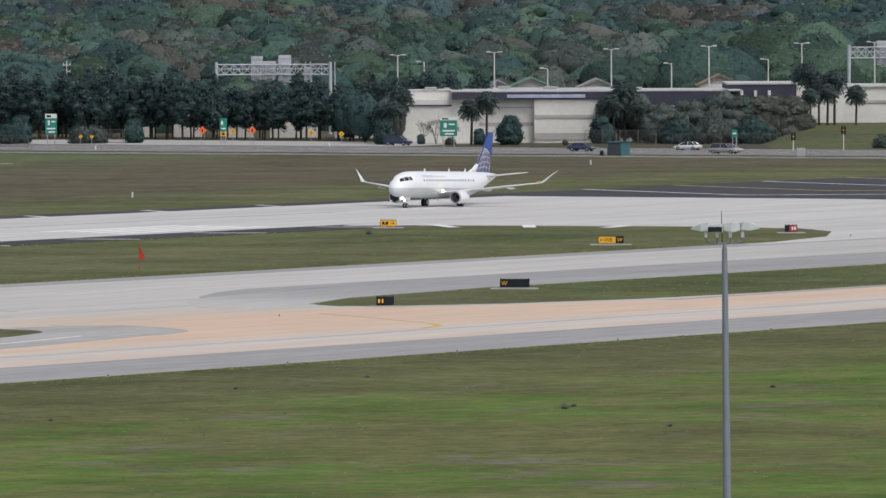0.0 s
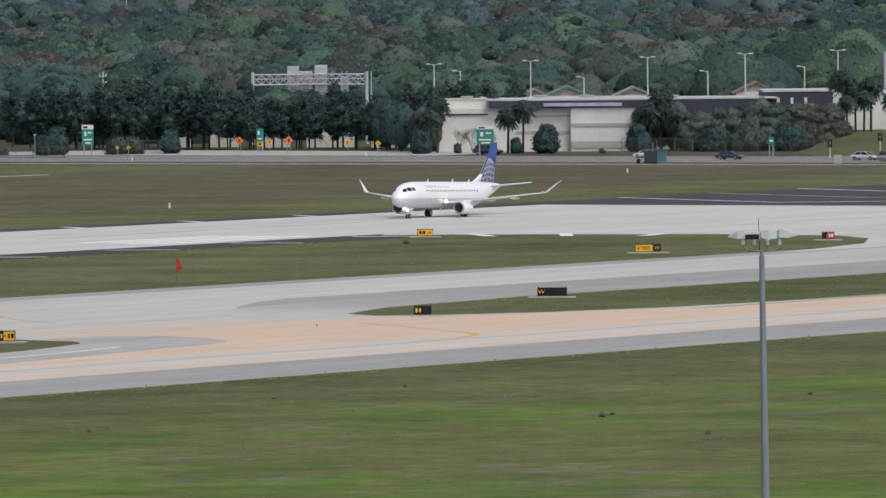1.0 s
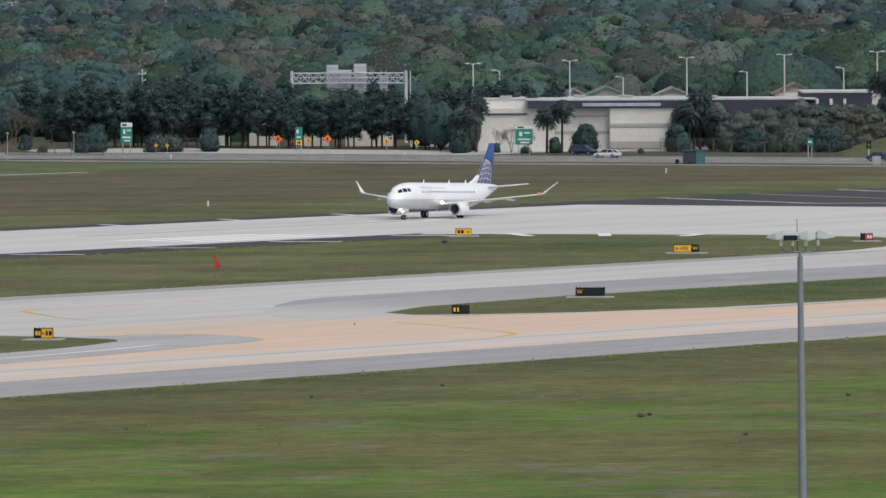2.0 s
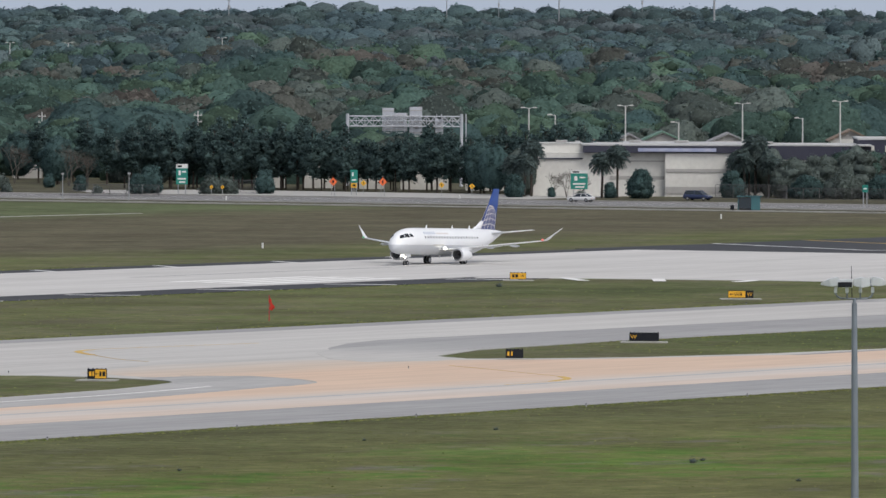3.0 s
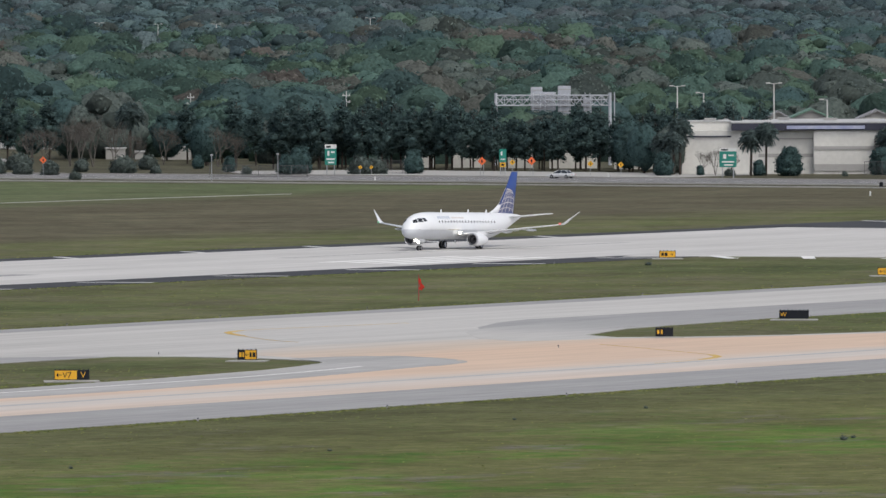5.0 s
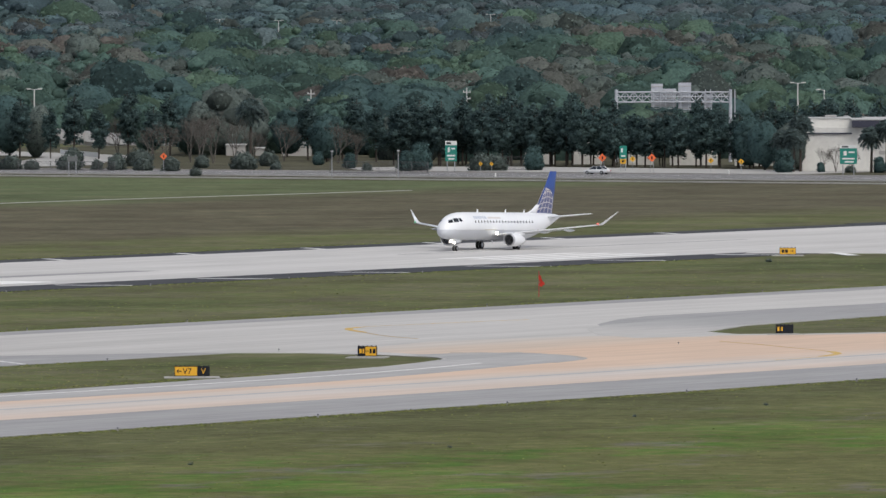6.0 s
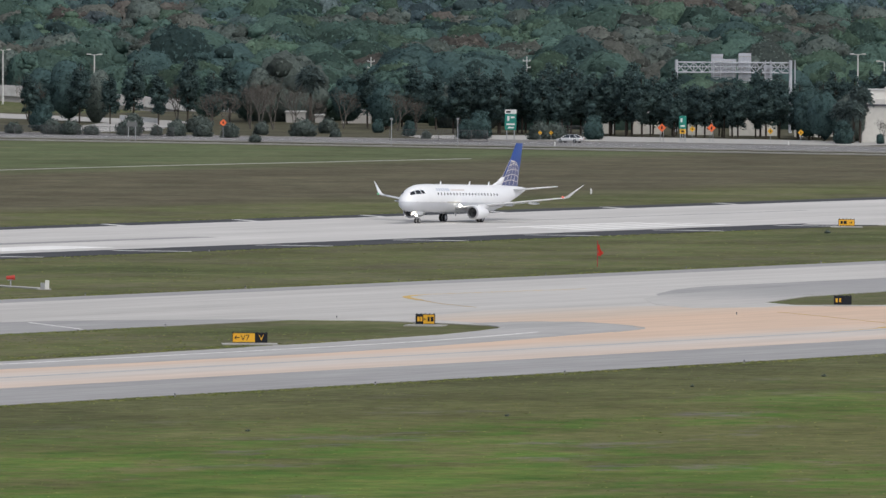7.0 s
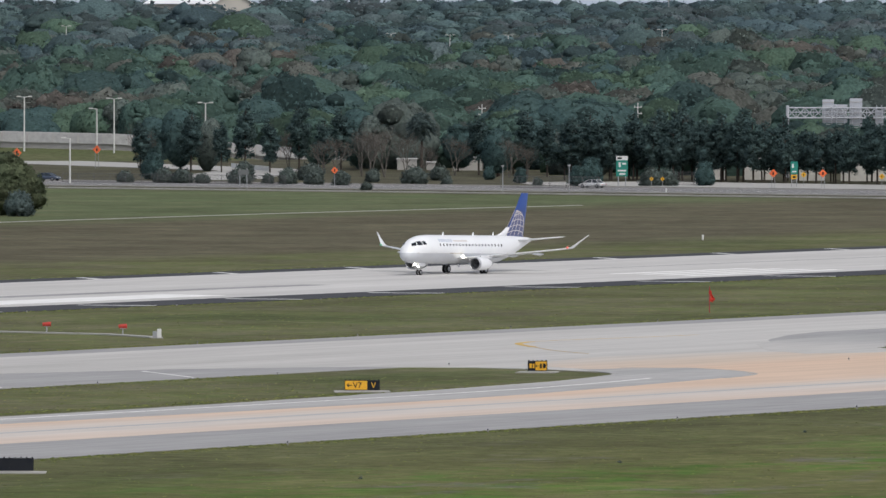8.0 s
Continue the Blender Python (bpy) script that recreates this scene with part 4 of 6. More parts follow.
def gantry(x0, x1, y, z0, z1, signs, label):
    """A lattice sign bridge over the road, seen from behind: box truss, twin posts and sign backs on hangers."""
    root = tagged(new("sign_gantry"), label, "gantry")
    for x in (x0, x1):
        for dy in (0, 1.4):
            part("post", tube(bmesh.new(), (x, y + dy, -0.2), (x, y + dy, z1 + 0.45), 0.32, 0.28, 10), TRUSS, root)
    part("slim_post", tube(bmesh.new(), (x1 + 0.8, y, -0.2), (x1 + 0.8, y, z1 + 0.5), 0.12, 0.1, 8), TRUSS, root)
    mid_z = z0 + 0.55 * (z1 - z0)
    for z, r in ((z0, 0.13), (z1, 0.13), (mid_z, 0.08)):
        for dy in (0, 1.4):
            part("chord", tube(bmesh.new(), (x0, y + dy, z), (x1, y + dy, z), r, r, 6), TRUSS, root)
    k = int((x1 - x0) / 1.55)
    for i in range(k):
        a, b = x0 + (x1 - x0) * i / k, x0 + (x1 - x0) * (i + 1) / k
        for dy, flip in ((0, i % 2), (1.4, 1 - i % 2)):
            part("brace", tube(bmesh.new(), (a, y + dy, z0 if flip else z1), (b, y + dy, z1 if flip else z0), 0.085, 0.085, 5), TRUSS, root)
        part("strut", tube(bmesh.new(), (b, y, z0), (b, y, z1), 0.07, 0.07, 5), TRUSS, root)
        part("cross_tie", tube(bmesh.new(), (b, y, z1), (b, y + 1.4, z1), 0.06, 0.06, 5), TRUSS, root)
    for sx, w, a, b in signs:
        panel = block("sign_back", sx, sx + w, y + 1.7, y + 1.78, a, b, TRUSS, root, 0.02)
        for j in range(5):
            block("stiffener", sx, sx + w, y + 1.6, y + 1.7, a + (b - a) * (j + 0.3) / 5, a + (b - a) * (j + 0.42) / 5, KERB, panel)
        for q in (0.2, 0.8):
            part("hanger", tube(bmesh.new(), (sx + q * w, y - 0.2, a - 0.2), (sx + q * w, y - 0.2, z1 + 0.5), 0.07, 0.07, 6), TRUSS, root)
        part("sign_light", box(bmesh.new(), sx + 0.3 * w, sx + 0.7 * w, y + 2.2, y + 2.5, a - 0.35, a - 0.2, 0.03), WHITE_S, root)
    return root


gantry(-13.7, 6.9, 2140, 10.8, 12.6, ((-7.4, 2.1, 9.9, 14.1), (-5.3, 2.4, 9.9, 13.2), (-2.5, 2.3, 9.3, 14.3), (2.1, 1.5, 8.9, 12.2)), "grey lattice sign gantry above the pine tops")
gantry(103.3, 122, 2200, 12.8, 14.8, ((108.5, 3.0, 11.5, 16.0), (113.0, 3.0, 11.5, 16.0)), "tall grey lattice sign gantry")

# bus shelter
shelter = tagged(new("bus_shelter"), "teal bus shelter with glazed sides by the road", "bus shelter")
block("roof", -2.0, 2.0, -0.9, 0.9, 2.3, 2.5, TEAL, shelter, 0.06)
block("end_panel", 0.4, 1.75, -0.75, -0.68, 0.15, 2.3, TEAL, shelter, 0.02)
block("back_panel", -1.75, 0.4, 0.68, 0.72, 0.2, 2.2, GLASS_D, shelter, 0.01, "tinted glass")
block("front_panel", -1.75, 0.35, -0.74, -0.70, 0.5, 2.15, GLASS_D, shelter, 0.01, "tinted glass")
block("bench", -1.4, 0.2, 0.1, 0.55, 0.42, 0.5, STEEL, shelter, 0.02)
for x in (-1.75, 0.38, 1.75):
    for y in (-0.72, 0.72):
        part("post", tube(bmesh.new(), (x, y, -0.1), (x, y, 2.35), 0.06, 0.06, 6), TEAL, shelter)
at_spot(shelter, 52.6, 1914)
bin_ = tagged(new("litter_bin"), "dark cylindrical litter bin by the bus shelter", "bin")
part("body", tube(bmesh.new(), (0, 0, 0), (0, 0, 0.85), 0.28, 0.32, 12), BLACK_S, bin_)
part("lid", tube(bmesh.new(), (0, 0, 0.85), (0, 0, 1.0), 0.34, 0.2, 12), BLACK_S, bin_)
at_spot(bin_, 49.9, 1914)
for x, z in ((82.7, 2.9), (91.0, 3.9)):
    tl = tagged(new("traffic_light"), "black traffic light on a pale post", "traffic light", "traffic lights")
    part("post", tube(bmesh.new(), (0, 0, -0.2), (0, 0, z - 0.6), 0.1, 0.08, 8), POLE_W, tl)
    head = block("head", -0.38, 0.38, -0.15, 0.25, z - 1.1, z + 0.2, BLACK_S, tl, 0.04)
    for i, m_ in enumerate((RED_S, YELLOW_S, GREEN_S)):
        part("lens", tube(bmesh.new(), (0, -0.2, z - 0.05 - 0.4 * i), (0, -0.14, z - 0.05 - 0.4 * i), 0.12, 0.12, 10), m_, head)
    at_spot(tl, x, 1958)
cab = tagged(new("control_cabinet"), "grey metal control cabinet beside the road", "cabinet")
block("body", -0.7, 0.7, -0.5, 0.5, 0, 1.4, STEEL, cab, 0.05)
block("door", -0.62, 0.62, -0.53, -0.5, 0.12, 1.3, KERB, cab, 0.01)
at_spot(cab, 82.0, 1912)

# chain-link fences
MESH = mat("chain_link", (0.16, 0.16, 0.16), (0.13, 0.13, 0.13), 1.0, 0.6, 0.4)


def fence(x0, y0, x1, y1, h, label):
    root = tagged(new("fence"), label, "fence", "chain-link fences")
    d = Vector((x1 - x0, y1 - y0, 0))
    k = max(2, int(d.length / 3))
    for i in range(k + 1):
        p = Vector((x0, y0, 0)) + d * i / k
        part("post", tube(bmesh.new(), (p.x, p.y, -0.2), (p.x, p.y, h), 0.05, 0.05, 5), MESH, root)
    for z in (0.1, h):
        part("rail", tube(bmesh.new(), (x0, y0, z), (x1, y1, z), 0.035, 0.035, 5), MESH, root)
    bm = bmesh.new()
    step, u = 0.28, d.normalized()
    n_w = int(d.length / step)
    for i in range(n_w):
        for s0, s1 in ((0.1, h), (h, 0.1)):
            a = Vector((x0, y0, s0)) + u * i * step
            b = Vector((x0, y0, s1)) + u * min(i * step + h, d.length)
            o = u * 0.012
            bm.faces.new([bm.verts.new(v) for v in (a - o, a + o, b + o, b - o)])
    part("wire_mesh", bm, MESH, root)


fence(-62, 2030, -45, 2022, 2.0, "chain-link fence beside the road shrubs")
fence(50, 2028, 62, 2024, 2.4, "chain-link fence before the warehouse")
fence(62, 2020, 100, 2002, 2.0, "chain-link fence along the shrub bank")
fence(-36, 2060, -26, 2056, 2.3, "chain-link fence beside the palm clumps")
fence(-140, 2072, -100, 2052, 1.6, "chain-link fence along the road bank")

# flyover to the left
FLY = mat("flyover_concrete", (0.42, 0.42, 0.415), (0.34, 0.34, 0.34), 0.12, 0.85, fine=0.12)
fly = tagged(new("flyover"), "pale concrete flyover ramp with a parapet", "bridge")
bm = bmesh.new()
for y in (2336, 2350):
    loft(bm, [[(x, y, z), (x, y + 0.5, z), (x, y + 0.5, z - 1.9), (x, y, z - 1.9)] for x, z in ((-260, 6.6), (-170, 5.3), (-147, 4.8), (-118, 2.6), (-95, 0.8))])
part("parapet", bm, FLY, fly)
RAMP = ((-260, 6.6), (-170, 5.3), (-147, 4.8), (-118, 2.7), (-100, 2.0))
bm = loft(bmesh.new(), [[(x, 2336.6, z - 1.9), (x, 2349.5, z - 1.9), (x, 2349.5, -0.2), (x, 2336.6, -0.2)] for x, z in RAMP])
part("retaining_wall", bm, GREY_BAND, fly, "darker grey retaining wall")
bm = bmesh.new()
slope = [[bm.verts.new((x, 2336.4 - 34 * q, max(0.0, (z - 3.0)) * (1 - q) ** 1.3 - 0.05 - 0.2 * q)) for q in (0, 0.2, 0.45, 0.75, 1.0)] for x, z in RAMP]
for a, b in zip(slope, slope[1:]):
    for i in range(4):
        bm.faces.new((a[i], b[i], b[i + 1], a[i + 1]))
tagged(finish("embankment", bm, BANK_GRASS, smooth=True), "grass embankment below the flyover wall", "bank", kind="structure")
for i in range(26):
    x = -235 + i * 5.0
    z = float(np.interp(x, [-260, -170, -147, -118, -95], [6.6, 5.3, 4.8, 2.6, 0.8]))
    block("joint", x, x + 0.35, 2335.9, 2336.0, z - 1.8, z - 0.1, GREY_BAND, fly)
rail = tagged(new("barrier"), "white concrete roadside barrier", "barrier")
part("wall", loft(bmesh.new(), [[(x, y, 0.9), (x, y + 0.3, 0.9), (x, y + 0.5, -0.1), (x, y - 0.2, -0.1)] for x, y in ((-119, 2232), (-110, 2195))]), WHITE_S, rail)

# ---- traffic ----
def car(name, label, paint, length=4.7, width=1.8, height=1.42, tall=False):
    """A car, x forward, with glass, lamps and wheels of its own."""
    root = tagged(new(name), label, "car", "cars on the road")
    L, W, Hh = length / 2, width / 2, height
    bm = bmesh.new()
    waist = 0.86 if not tall else 1.0
    secs = ((-L, 0.45, waist - 0.12, 0.86), (-L + 0.15, 0.32, waist, 0.95), (-L + 0.9, 0.28, waist + 0.02, 1.0), (0, 0.28, waist + 0.02, 1.0), (L - 1.3, 0.28, waist - 0.02, 1.0),
            (L - 0.35, 0.3, waist - 0.16, 0.95), (L, 0.42, waist - 0.3, 0.82))
    loft(bm, [[(x, W * k, lo), (x, W * k * 1.02, (lo + hi) / 2), (x, W * k * 0.95, hi), (x, -W * k * 0.95, hi), (x, -W * k * 1.02, (lo + hi) / 2), (x, -W * k, lo)] for x, lo, hi, k in secs])
    bmesh.ops.bevel(bm, geom=bm.edges[:], offset=0.03, segments=1, affect="EDGES")
    part("body", bm, paint, root, smooth=True)
    rear, back, front, screen = (-L + 0.2, -L + 0.5, 0.45, 1.35) if tall else (-L + 0.55, -L + 1.25, 0.35, 1.35)
    cab_ = [(rear, waist, 0.9), (back, Hh - 0.04, 0.72), (front, Hh - 0.02, 0.72), (screen, waist, 0.88)]
    bm = bmesh.new()
    loft(bm, [[(x, W * k, z) for x, z, k in cab_], [(x, -W * k, z) for x, z, k in cab_]])
    part("glasshouse", bm, GLASS_D, root, "dark tinted windows")
    bm = bmesh.new()
    box(bm, back + 0.05, front - 0.05, -W * 0.73, W * 0.73, Hh - 0.06, Hh, 0.02)
    for q in (-1, 1):
        for x0, z0, x1, z1 in ((rear, waist, back, Hh - 0.04), (front, Hh - 0.04, screen, waist), (-0.35, waist, -0.35, Hh - 0.04)):
            tube(bm, (x0, q * W * (0.9 if z0 == waist else 0.735), z0), (x1, q * W * (0.9 if z1 == waist else 0.735), z1), 0.05, 0.05, 5)
    part("roof", bm, paint, root)
    rubber = TYRE
    for x in (-L + 0.95, L - 0.95):
        for q in (-1, 1):
            y0, y1 = q * (W - 0.2), q * (W + 0.02)
            wh = part("wheel", tube(bmesh.new(), (x, y0, 0.33), (x, y1, 0.33), 0.33, 0.33, 16), rubber, root)
            part("rim", tube(bmesh.new(), (x, q * W, 0.33), (x, q * (W + 0.03), 0.33), 0.2, 0.17, 10), STEEL, wh)
    for q in (-1, 1):
        block("headlight", L - 0.16, L - 0.05, q * W * 0.6 - 0.16, q * W * 0.6 + 0.16, waist - 0.36, waist - 0.22, WHITE_S, root, 0.02)
        block("tail_light", -L - 0.01, -L + 0.1, q * W * 0.68 - 0.14, q * W * 0.68 + 0.14, waist - 0.3, waist - 0.12, RED_S, root, 0.02)
    return root


TYRE = mat("car_tyre", (0.02, 0.02, 0.02), (0.03, 0.03, 0.03), 3.0, 0.9)


def paint(name, c):
    return mat(name, c, tuple(0.92 * v for v in c), 0.8, 0.3, 0.1, coat=0.6)


WHITE_CAR = car("sedan", "white four-door sedan driving on the road", paint("white_car_paint", (0.70, 0.70, 0.70)))
VAN = car("minivan", "dark blue minivan driving on the far lane", paint("blue_car_paint", (0.016, 0.028, 0.085)), 4.9, 1.9, 1.7, True)
DARK_CAR = car("sedan", "dark blue sedan driving on the road", paint("navy_car_paint", (0.025, 0.035, 0.085)))
SUV = car("suv", "grey-beige estate car driving on the near lane", paint("beige_car_paint", (0.30, 0.28, 0.26)), 5.0, 1.9, 1.72, True)
PALE_CAR = car("sedan", "silver-white sedan driving on the road", paint("silver_car_paint", (0.58, 0.60, 0.62)))
FAR_CAR = car("sedan", "dark grey-blue car beside the road bank", paint("slate_car_paint", (0.05, 0.07, 0.11)))
CARS = ((WHITE_CAR, -383, ((0, -150.5), (2.5, -187.2), (3.5, -202.9), (5.5, -235.3), (7, -260.3), (8, -277.8))),
        (VAN, -408, ((0, -218.2), (2.5, -191.6), (3.5, -179.9), (8, -128.0))),
        (DARK_CAR, -370, ((0, -163.6), (1, -143.0), (8, -1.0))),
        (SUV, -355, ((0, -129.8), (0.5, -117.9), (8, 60.0))),
        (PALE_CAR, -366, ((0, -134.5), (0.5, -125.6), (1, -116.4), (8, 12.0))),
        (FAR_CAR, -386, ((0, -470.0), (8, -389.9))))


# ---- shrubs, palms and roadside trees ----
def palm_tree(h, r, fronds=96):
    """A cabbage palm: slim trunk, round head of arching fronds."""
    root = tagged(new("palm_tree"), "cabbage palm with a round head of grey-green fronds", "palm", "palms")
    part("trunk", tube(tube(bmesh.new(), (0, 0, -0.2), (0.1, 0, h * 0.6), 0.24, 0.2, 8), (0.1, 0, h * 0.6), (0, 0, h), 0.2, 0.22, 8), BARK, root)
    pieces = []
    for i in range(fronds):
        a, up = rng.uniform(0, 6.28), rng.uniform(-0.9, 1.3)
        d = np.array([math.cos(a) * math.cos(up), math.sin(a) * math.cos(up), math.sin(up)])
        side = np.cross(d, [0, 0, 1.0])
        side /= np.linalg.norm(side) + 1e-6
        base = np.array([0, 0, h])
        for j in range(9):
            q = j / 8
            c = base + d * r * (0.25 + 0.75 * q) - np.array([0, 0, 0.35 * r * q * q])
            for s in (-1, 1):
                tip = c + side * s * r * 0.34 * (1 - 0.45 * q) + d * 0.2 * r - np.array([0, 0, 0.14 * r])
                pieces.append((np.array([c - d * 0.09 * r, c + d * 0.09 * r, tip]), np.array([[0, 1, 2]]), np.repeat(unit((d + np.array([0, 0, 0.5]))[None]), 3, axis=0)))
    core = lobe((0, 0, h), (0.7 * r, 0.7 * r, 0.66 * r), 2, 0.3)
    pieces += [core, leafed(*core, 700, 0.15 * r, 0.3, 0.6, np.array([0, 0, h]))]
    me = raw_mesh("fronds", *join(pieces), [PALM])
    ob = new("fronds", me)
    ob.parent = root
    return root


def bush(name, label, w, d, h, material, k=60, leaf=0.5, sprays_k=500, group="roadside shrubs", stems=True):
    root = tagged(new(name), label, "shrub", group)
    pieces = [lobe((w * q, d * rng.uniform(-0.1, 0.1), h * u), (w * 0.26, d * 0.32, h * u), 3, 0.3) for q, u in ((0, 0.44), (-0.17, 0.36), (0.18, 0.33))]
    for i in range(max(10, k // 4)):
        a, e = rng.uniform(0, 6.28), rng.uniform(0.05, 1.35)
        r = min(w, h) * rng.uniform(0.09, 0.18)
        reach = rng.uniform(0.28, 0.37)
        pieces.append(lobe((w * reach * math.cos(e) * math.cos(a), d * reach * math.cos(e) * math.sin(a), max(r * 0.6, h * (0.12 + rng.uniform(0.62, 0.74) * math.sin(e)))), (r * 1.15, r, r * 0.8), 2, 0.45))
    v, f, n = join(pieces)
    v[:, 2] = np.maximum(v[:, 2], -0.05)
    me = raw_mesh("foliage", *join([(v, f, n), leafed(v, f, n, sprays_k * 3, 0.42 * leaf, 0.45, 0.5, np.array([0, 0, 0.3 * h]))]), [material])
    ob = new("foliage", me)
    ob.parent = root
    bm = bmesh.new()
    for i in range(5):
        a = i * 1.26
        tube(bm, (0.1 * math.cos(a), 0.1 * math.sin(a), -0.1), (w * 0.25 * math.cos(a), d * 0.25 * math.sin(a), h * 0.6), 0.07, 0.03, 5)
    part("stems", bm, BARK, root)
    return root


def bare_tree(h, w):
    """A leafless grey tree of forking twigs."""
    root = tagged(new("bare_tree"), "leafless grey-brown tree with fine twigs", "tree", "bare trees")
    bm = bmesh.new()
    twigs = bmesh.new()

    def fork(p, d, length, r, depth):
        q = p + d * length
        tube(bm if depth > 2 else twigs, p, q, r, r * 0.65, 5 if depth > 2 else 3, caps=False)
        if depth == 0:
            return
        for _ in range(3 if depth > 1 else 4):
            e = (d + Vector((random.uniform(-1, 1) * w, random.uniform(-1, 1) * w, random.uniform(-0.25, 0.5)))).normalized()
            fork(q, e, length * random.uniform(0.55, 0.8), r * 0.6, depth - 1)

    for i in range(3):
        fork(Vector((0, 0, -0.1)), Vector((random.uniform(-0.3, 0.3), random.uniform(-0.3, 0.3), 1)).normalized(), h * 0.28, 0.14, 5)
    part("limb_frame", bm, BARE, root)
    tagged(part("twig_crown", twigs, BARE, root), kind="stuff")
    return root


def build_planting():
    palms = [palm_tree(6.4, 2.0), palm_tree(8.2, 2.2, 104)]
    spots = [(30.6, 2030, 0, 0, 1.0), (33.2, 2030, 0, 40, 0.93), (55.2, 2041, 0, 0, 1.08), (57.2, 2042, 0, 90, 1.1), (59.4, 2040, 0, 30, 0.95), (56.2, 2045, 0, 70, 0.9),
             (60.8, 2044, 0, 130, 0.85), (54.0, 2043, 0, 10, 0.8), (89.2, 2043, 2.75, 0, 0.82), (89.0, 2050, 2.85, 60, 1.1), (92.3, 2046, 2.8, 0, 0.92), (93.6, 2048, 2.8, 50, 0.98), (97.2, 2045, 2.8, 20, 0.88), (91.0, 2049, 2.8, 110, 0.86),
             (17.4, 2037, 0, 0, 0.95), (18.6, 2039, 0, 80, 1.0), (15.4, 2039, 0, 20, 0.9), (-80.5, 2160, 0, 0, 1.15), (-66, 2150, 0, 60, 1.05)]
    for i, (x, y, z, turn, k) in enumerate(spots):
        ob = palms[i] if i < 2 else copy_thing(palms[i % 2], pose(x, y, z, 0, 0, turn))
        ob.matrix_basis = pose(x, y, z, 0, 0, turn) @ Matrix.Scale(k, 4)
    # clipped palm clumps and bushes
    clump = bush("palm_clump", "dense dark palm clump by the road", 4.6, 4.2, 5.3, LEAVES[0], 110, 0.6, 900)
    at_spot(clump, 37.2, 2026)
    for x, y, k in ((53.0, 2033, 0.95), (15.6, 2030, 0.8), (-47.0, 2052, 0.98), (-49.5, 2050, 0.7), (-27.4, 2054, 0.85), (-126.0, 2104, 0.95), (-66.5, 2110, 0.5), (32.0, 2028, 0.55),
                    (22, 2032, 0.35), (-60, 2075, 0.55)):
        copy_thing(clump, pose(x, y, 0, 0, 0, x * 37)).scale = (k, k, k)
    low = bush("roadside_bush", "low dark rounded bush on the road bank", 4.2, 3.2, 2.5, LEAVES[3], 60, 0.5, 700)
    at_spot(low, -118.4, 2062)
    for x, y, k in ((-115, 2064, 0.7), (-108.2, 2060, 1.1), (-103.5, 2062, 0.7), (-99.9, 2058, 1.1), (-95.0, 2052, 0.9), (-90.0, 2046, 1.0), (-122, 2068, 1.0), (-129, 2072, 0.8), (-78.0, 2060, 1.2),
                    (-72, 2052, 0.6), (-86, 2080, 0.9), (-56, 2042, 0.6), (-36.5, 2050, 1.2), (-34.0, 2051, 1.1), (98.5, 1978, 0.9), (101, 1980, 0.8), (-84.0, 2004, 0.55), (-98, 2100, 1.2), (-110, 2110, 1.2), (-75, 2100, 1.0),
                    (46.5, 2022, 0.35), (27.0, 2028, 0.5)):
        copy_thing(low, pose(x, y, 0, 0, 0, x * 53)).scale = (k, k, k)
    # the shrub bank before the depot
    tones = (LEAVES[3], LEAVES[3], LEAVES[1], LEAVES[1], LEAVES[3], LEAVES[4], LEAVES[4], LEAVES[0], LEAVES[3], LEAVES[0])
    for i, (x, y, w, h) in enumerate(((63.5, 2036, 9, 7.2), (68.5, 2037, 10, 8.0), (72.8, 2039, 10, 8.8), (77.0, 2038, 10, 8.4), (74.5, 2036, 9, 9.0), (82.0, 2037, 10, 8.8), (86.0, 2038, 8, 8.2),
                                      (66, 2030, 7, 4.2), (72, 2029, 8, 4.6), (79, 2028, 8, 4.4))):
        at_spot(bush("large_shrub", "large ragged shrub in brownish green on the bank", w, 6, h, tones[i], 110, 0.62, 1500, "shrub bank"), x, y)
    # shrubs at the edge of the field
    at_spot(bush("large_shrub", "large olive-green shrub standing alone on the grass", 15.5, 10, 10.2, leaf_mat("leaves_yellow_olive", (0.066, 0.084, 0.046), (0.086, 0.102, 0.054)), 420, 0.75, 6000, "field shrubs"), -130.6, 1786)
    at_spot(bush("palm_clump", "grey-green palm clump in front of a shrub", 4.6, 4, 4.0, PALM, 70, 0.45, 1000, "field shrubs"), -126.6, 1776)
    # leafless trees
    bare = bare_tree(10.5, 0.85)
    at_spot(bare, -86.0, 2130)
    for x, y, k in ((-90.5, 2140, 0.9), (-82.5, 2138, 0.85), (-94.5, 2128, 0.8), (-88.2, 2122, 1.0), (-97.5, 2136, 0.75), (-79.0, 2126, 0.7), (-63.5, 2128, 0.8), (-60.0, 2124, 0.65), (24.6, 2034, 0.52), (27.2, 2035, 0.45), (-74, 2150, 0.8), (-135, 2210, 0.9), (-106, 2190, 0.85), (22.4, 2036, 0.45)):
        copy_thing(bare, pose(x, y, 0, 0, 0, x * 71)).scale = (k, k, k)
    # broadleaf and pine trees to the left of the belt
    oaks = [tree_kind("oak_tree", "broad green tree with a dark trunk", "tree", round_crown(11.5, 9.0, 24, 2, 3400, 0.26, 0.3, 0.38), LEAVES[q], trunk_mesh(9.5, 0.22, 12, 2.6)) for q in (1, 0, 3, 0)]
    spots = []
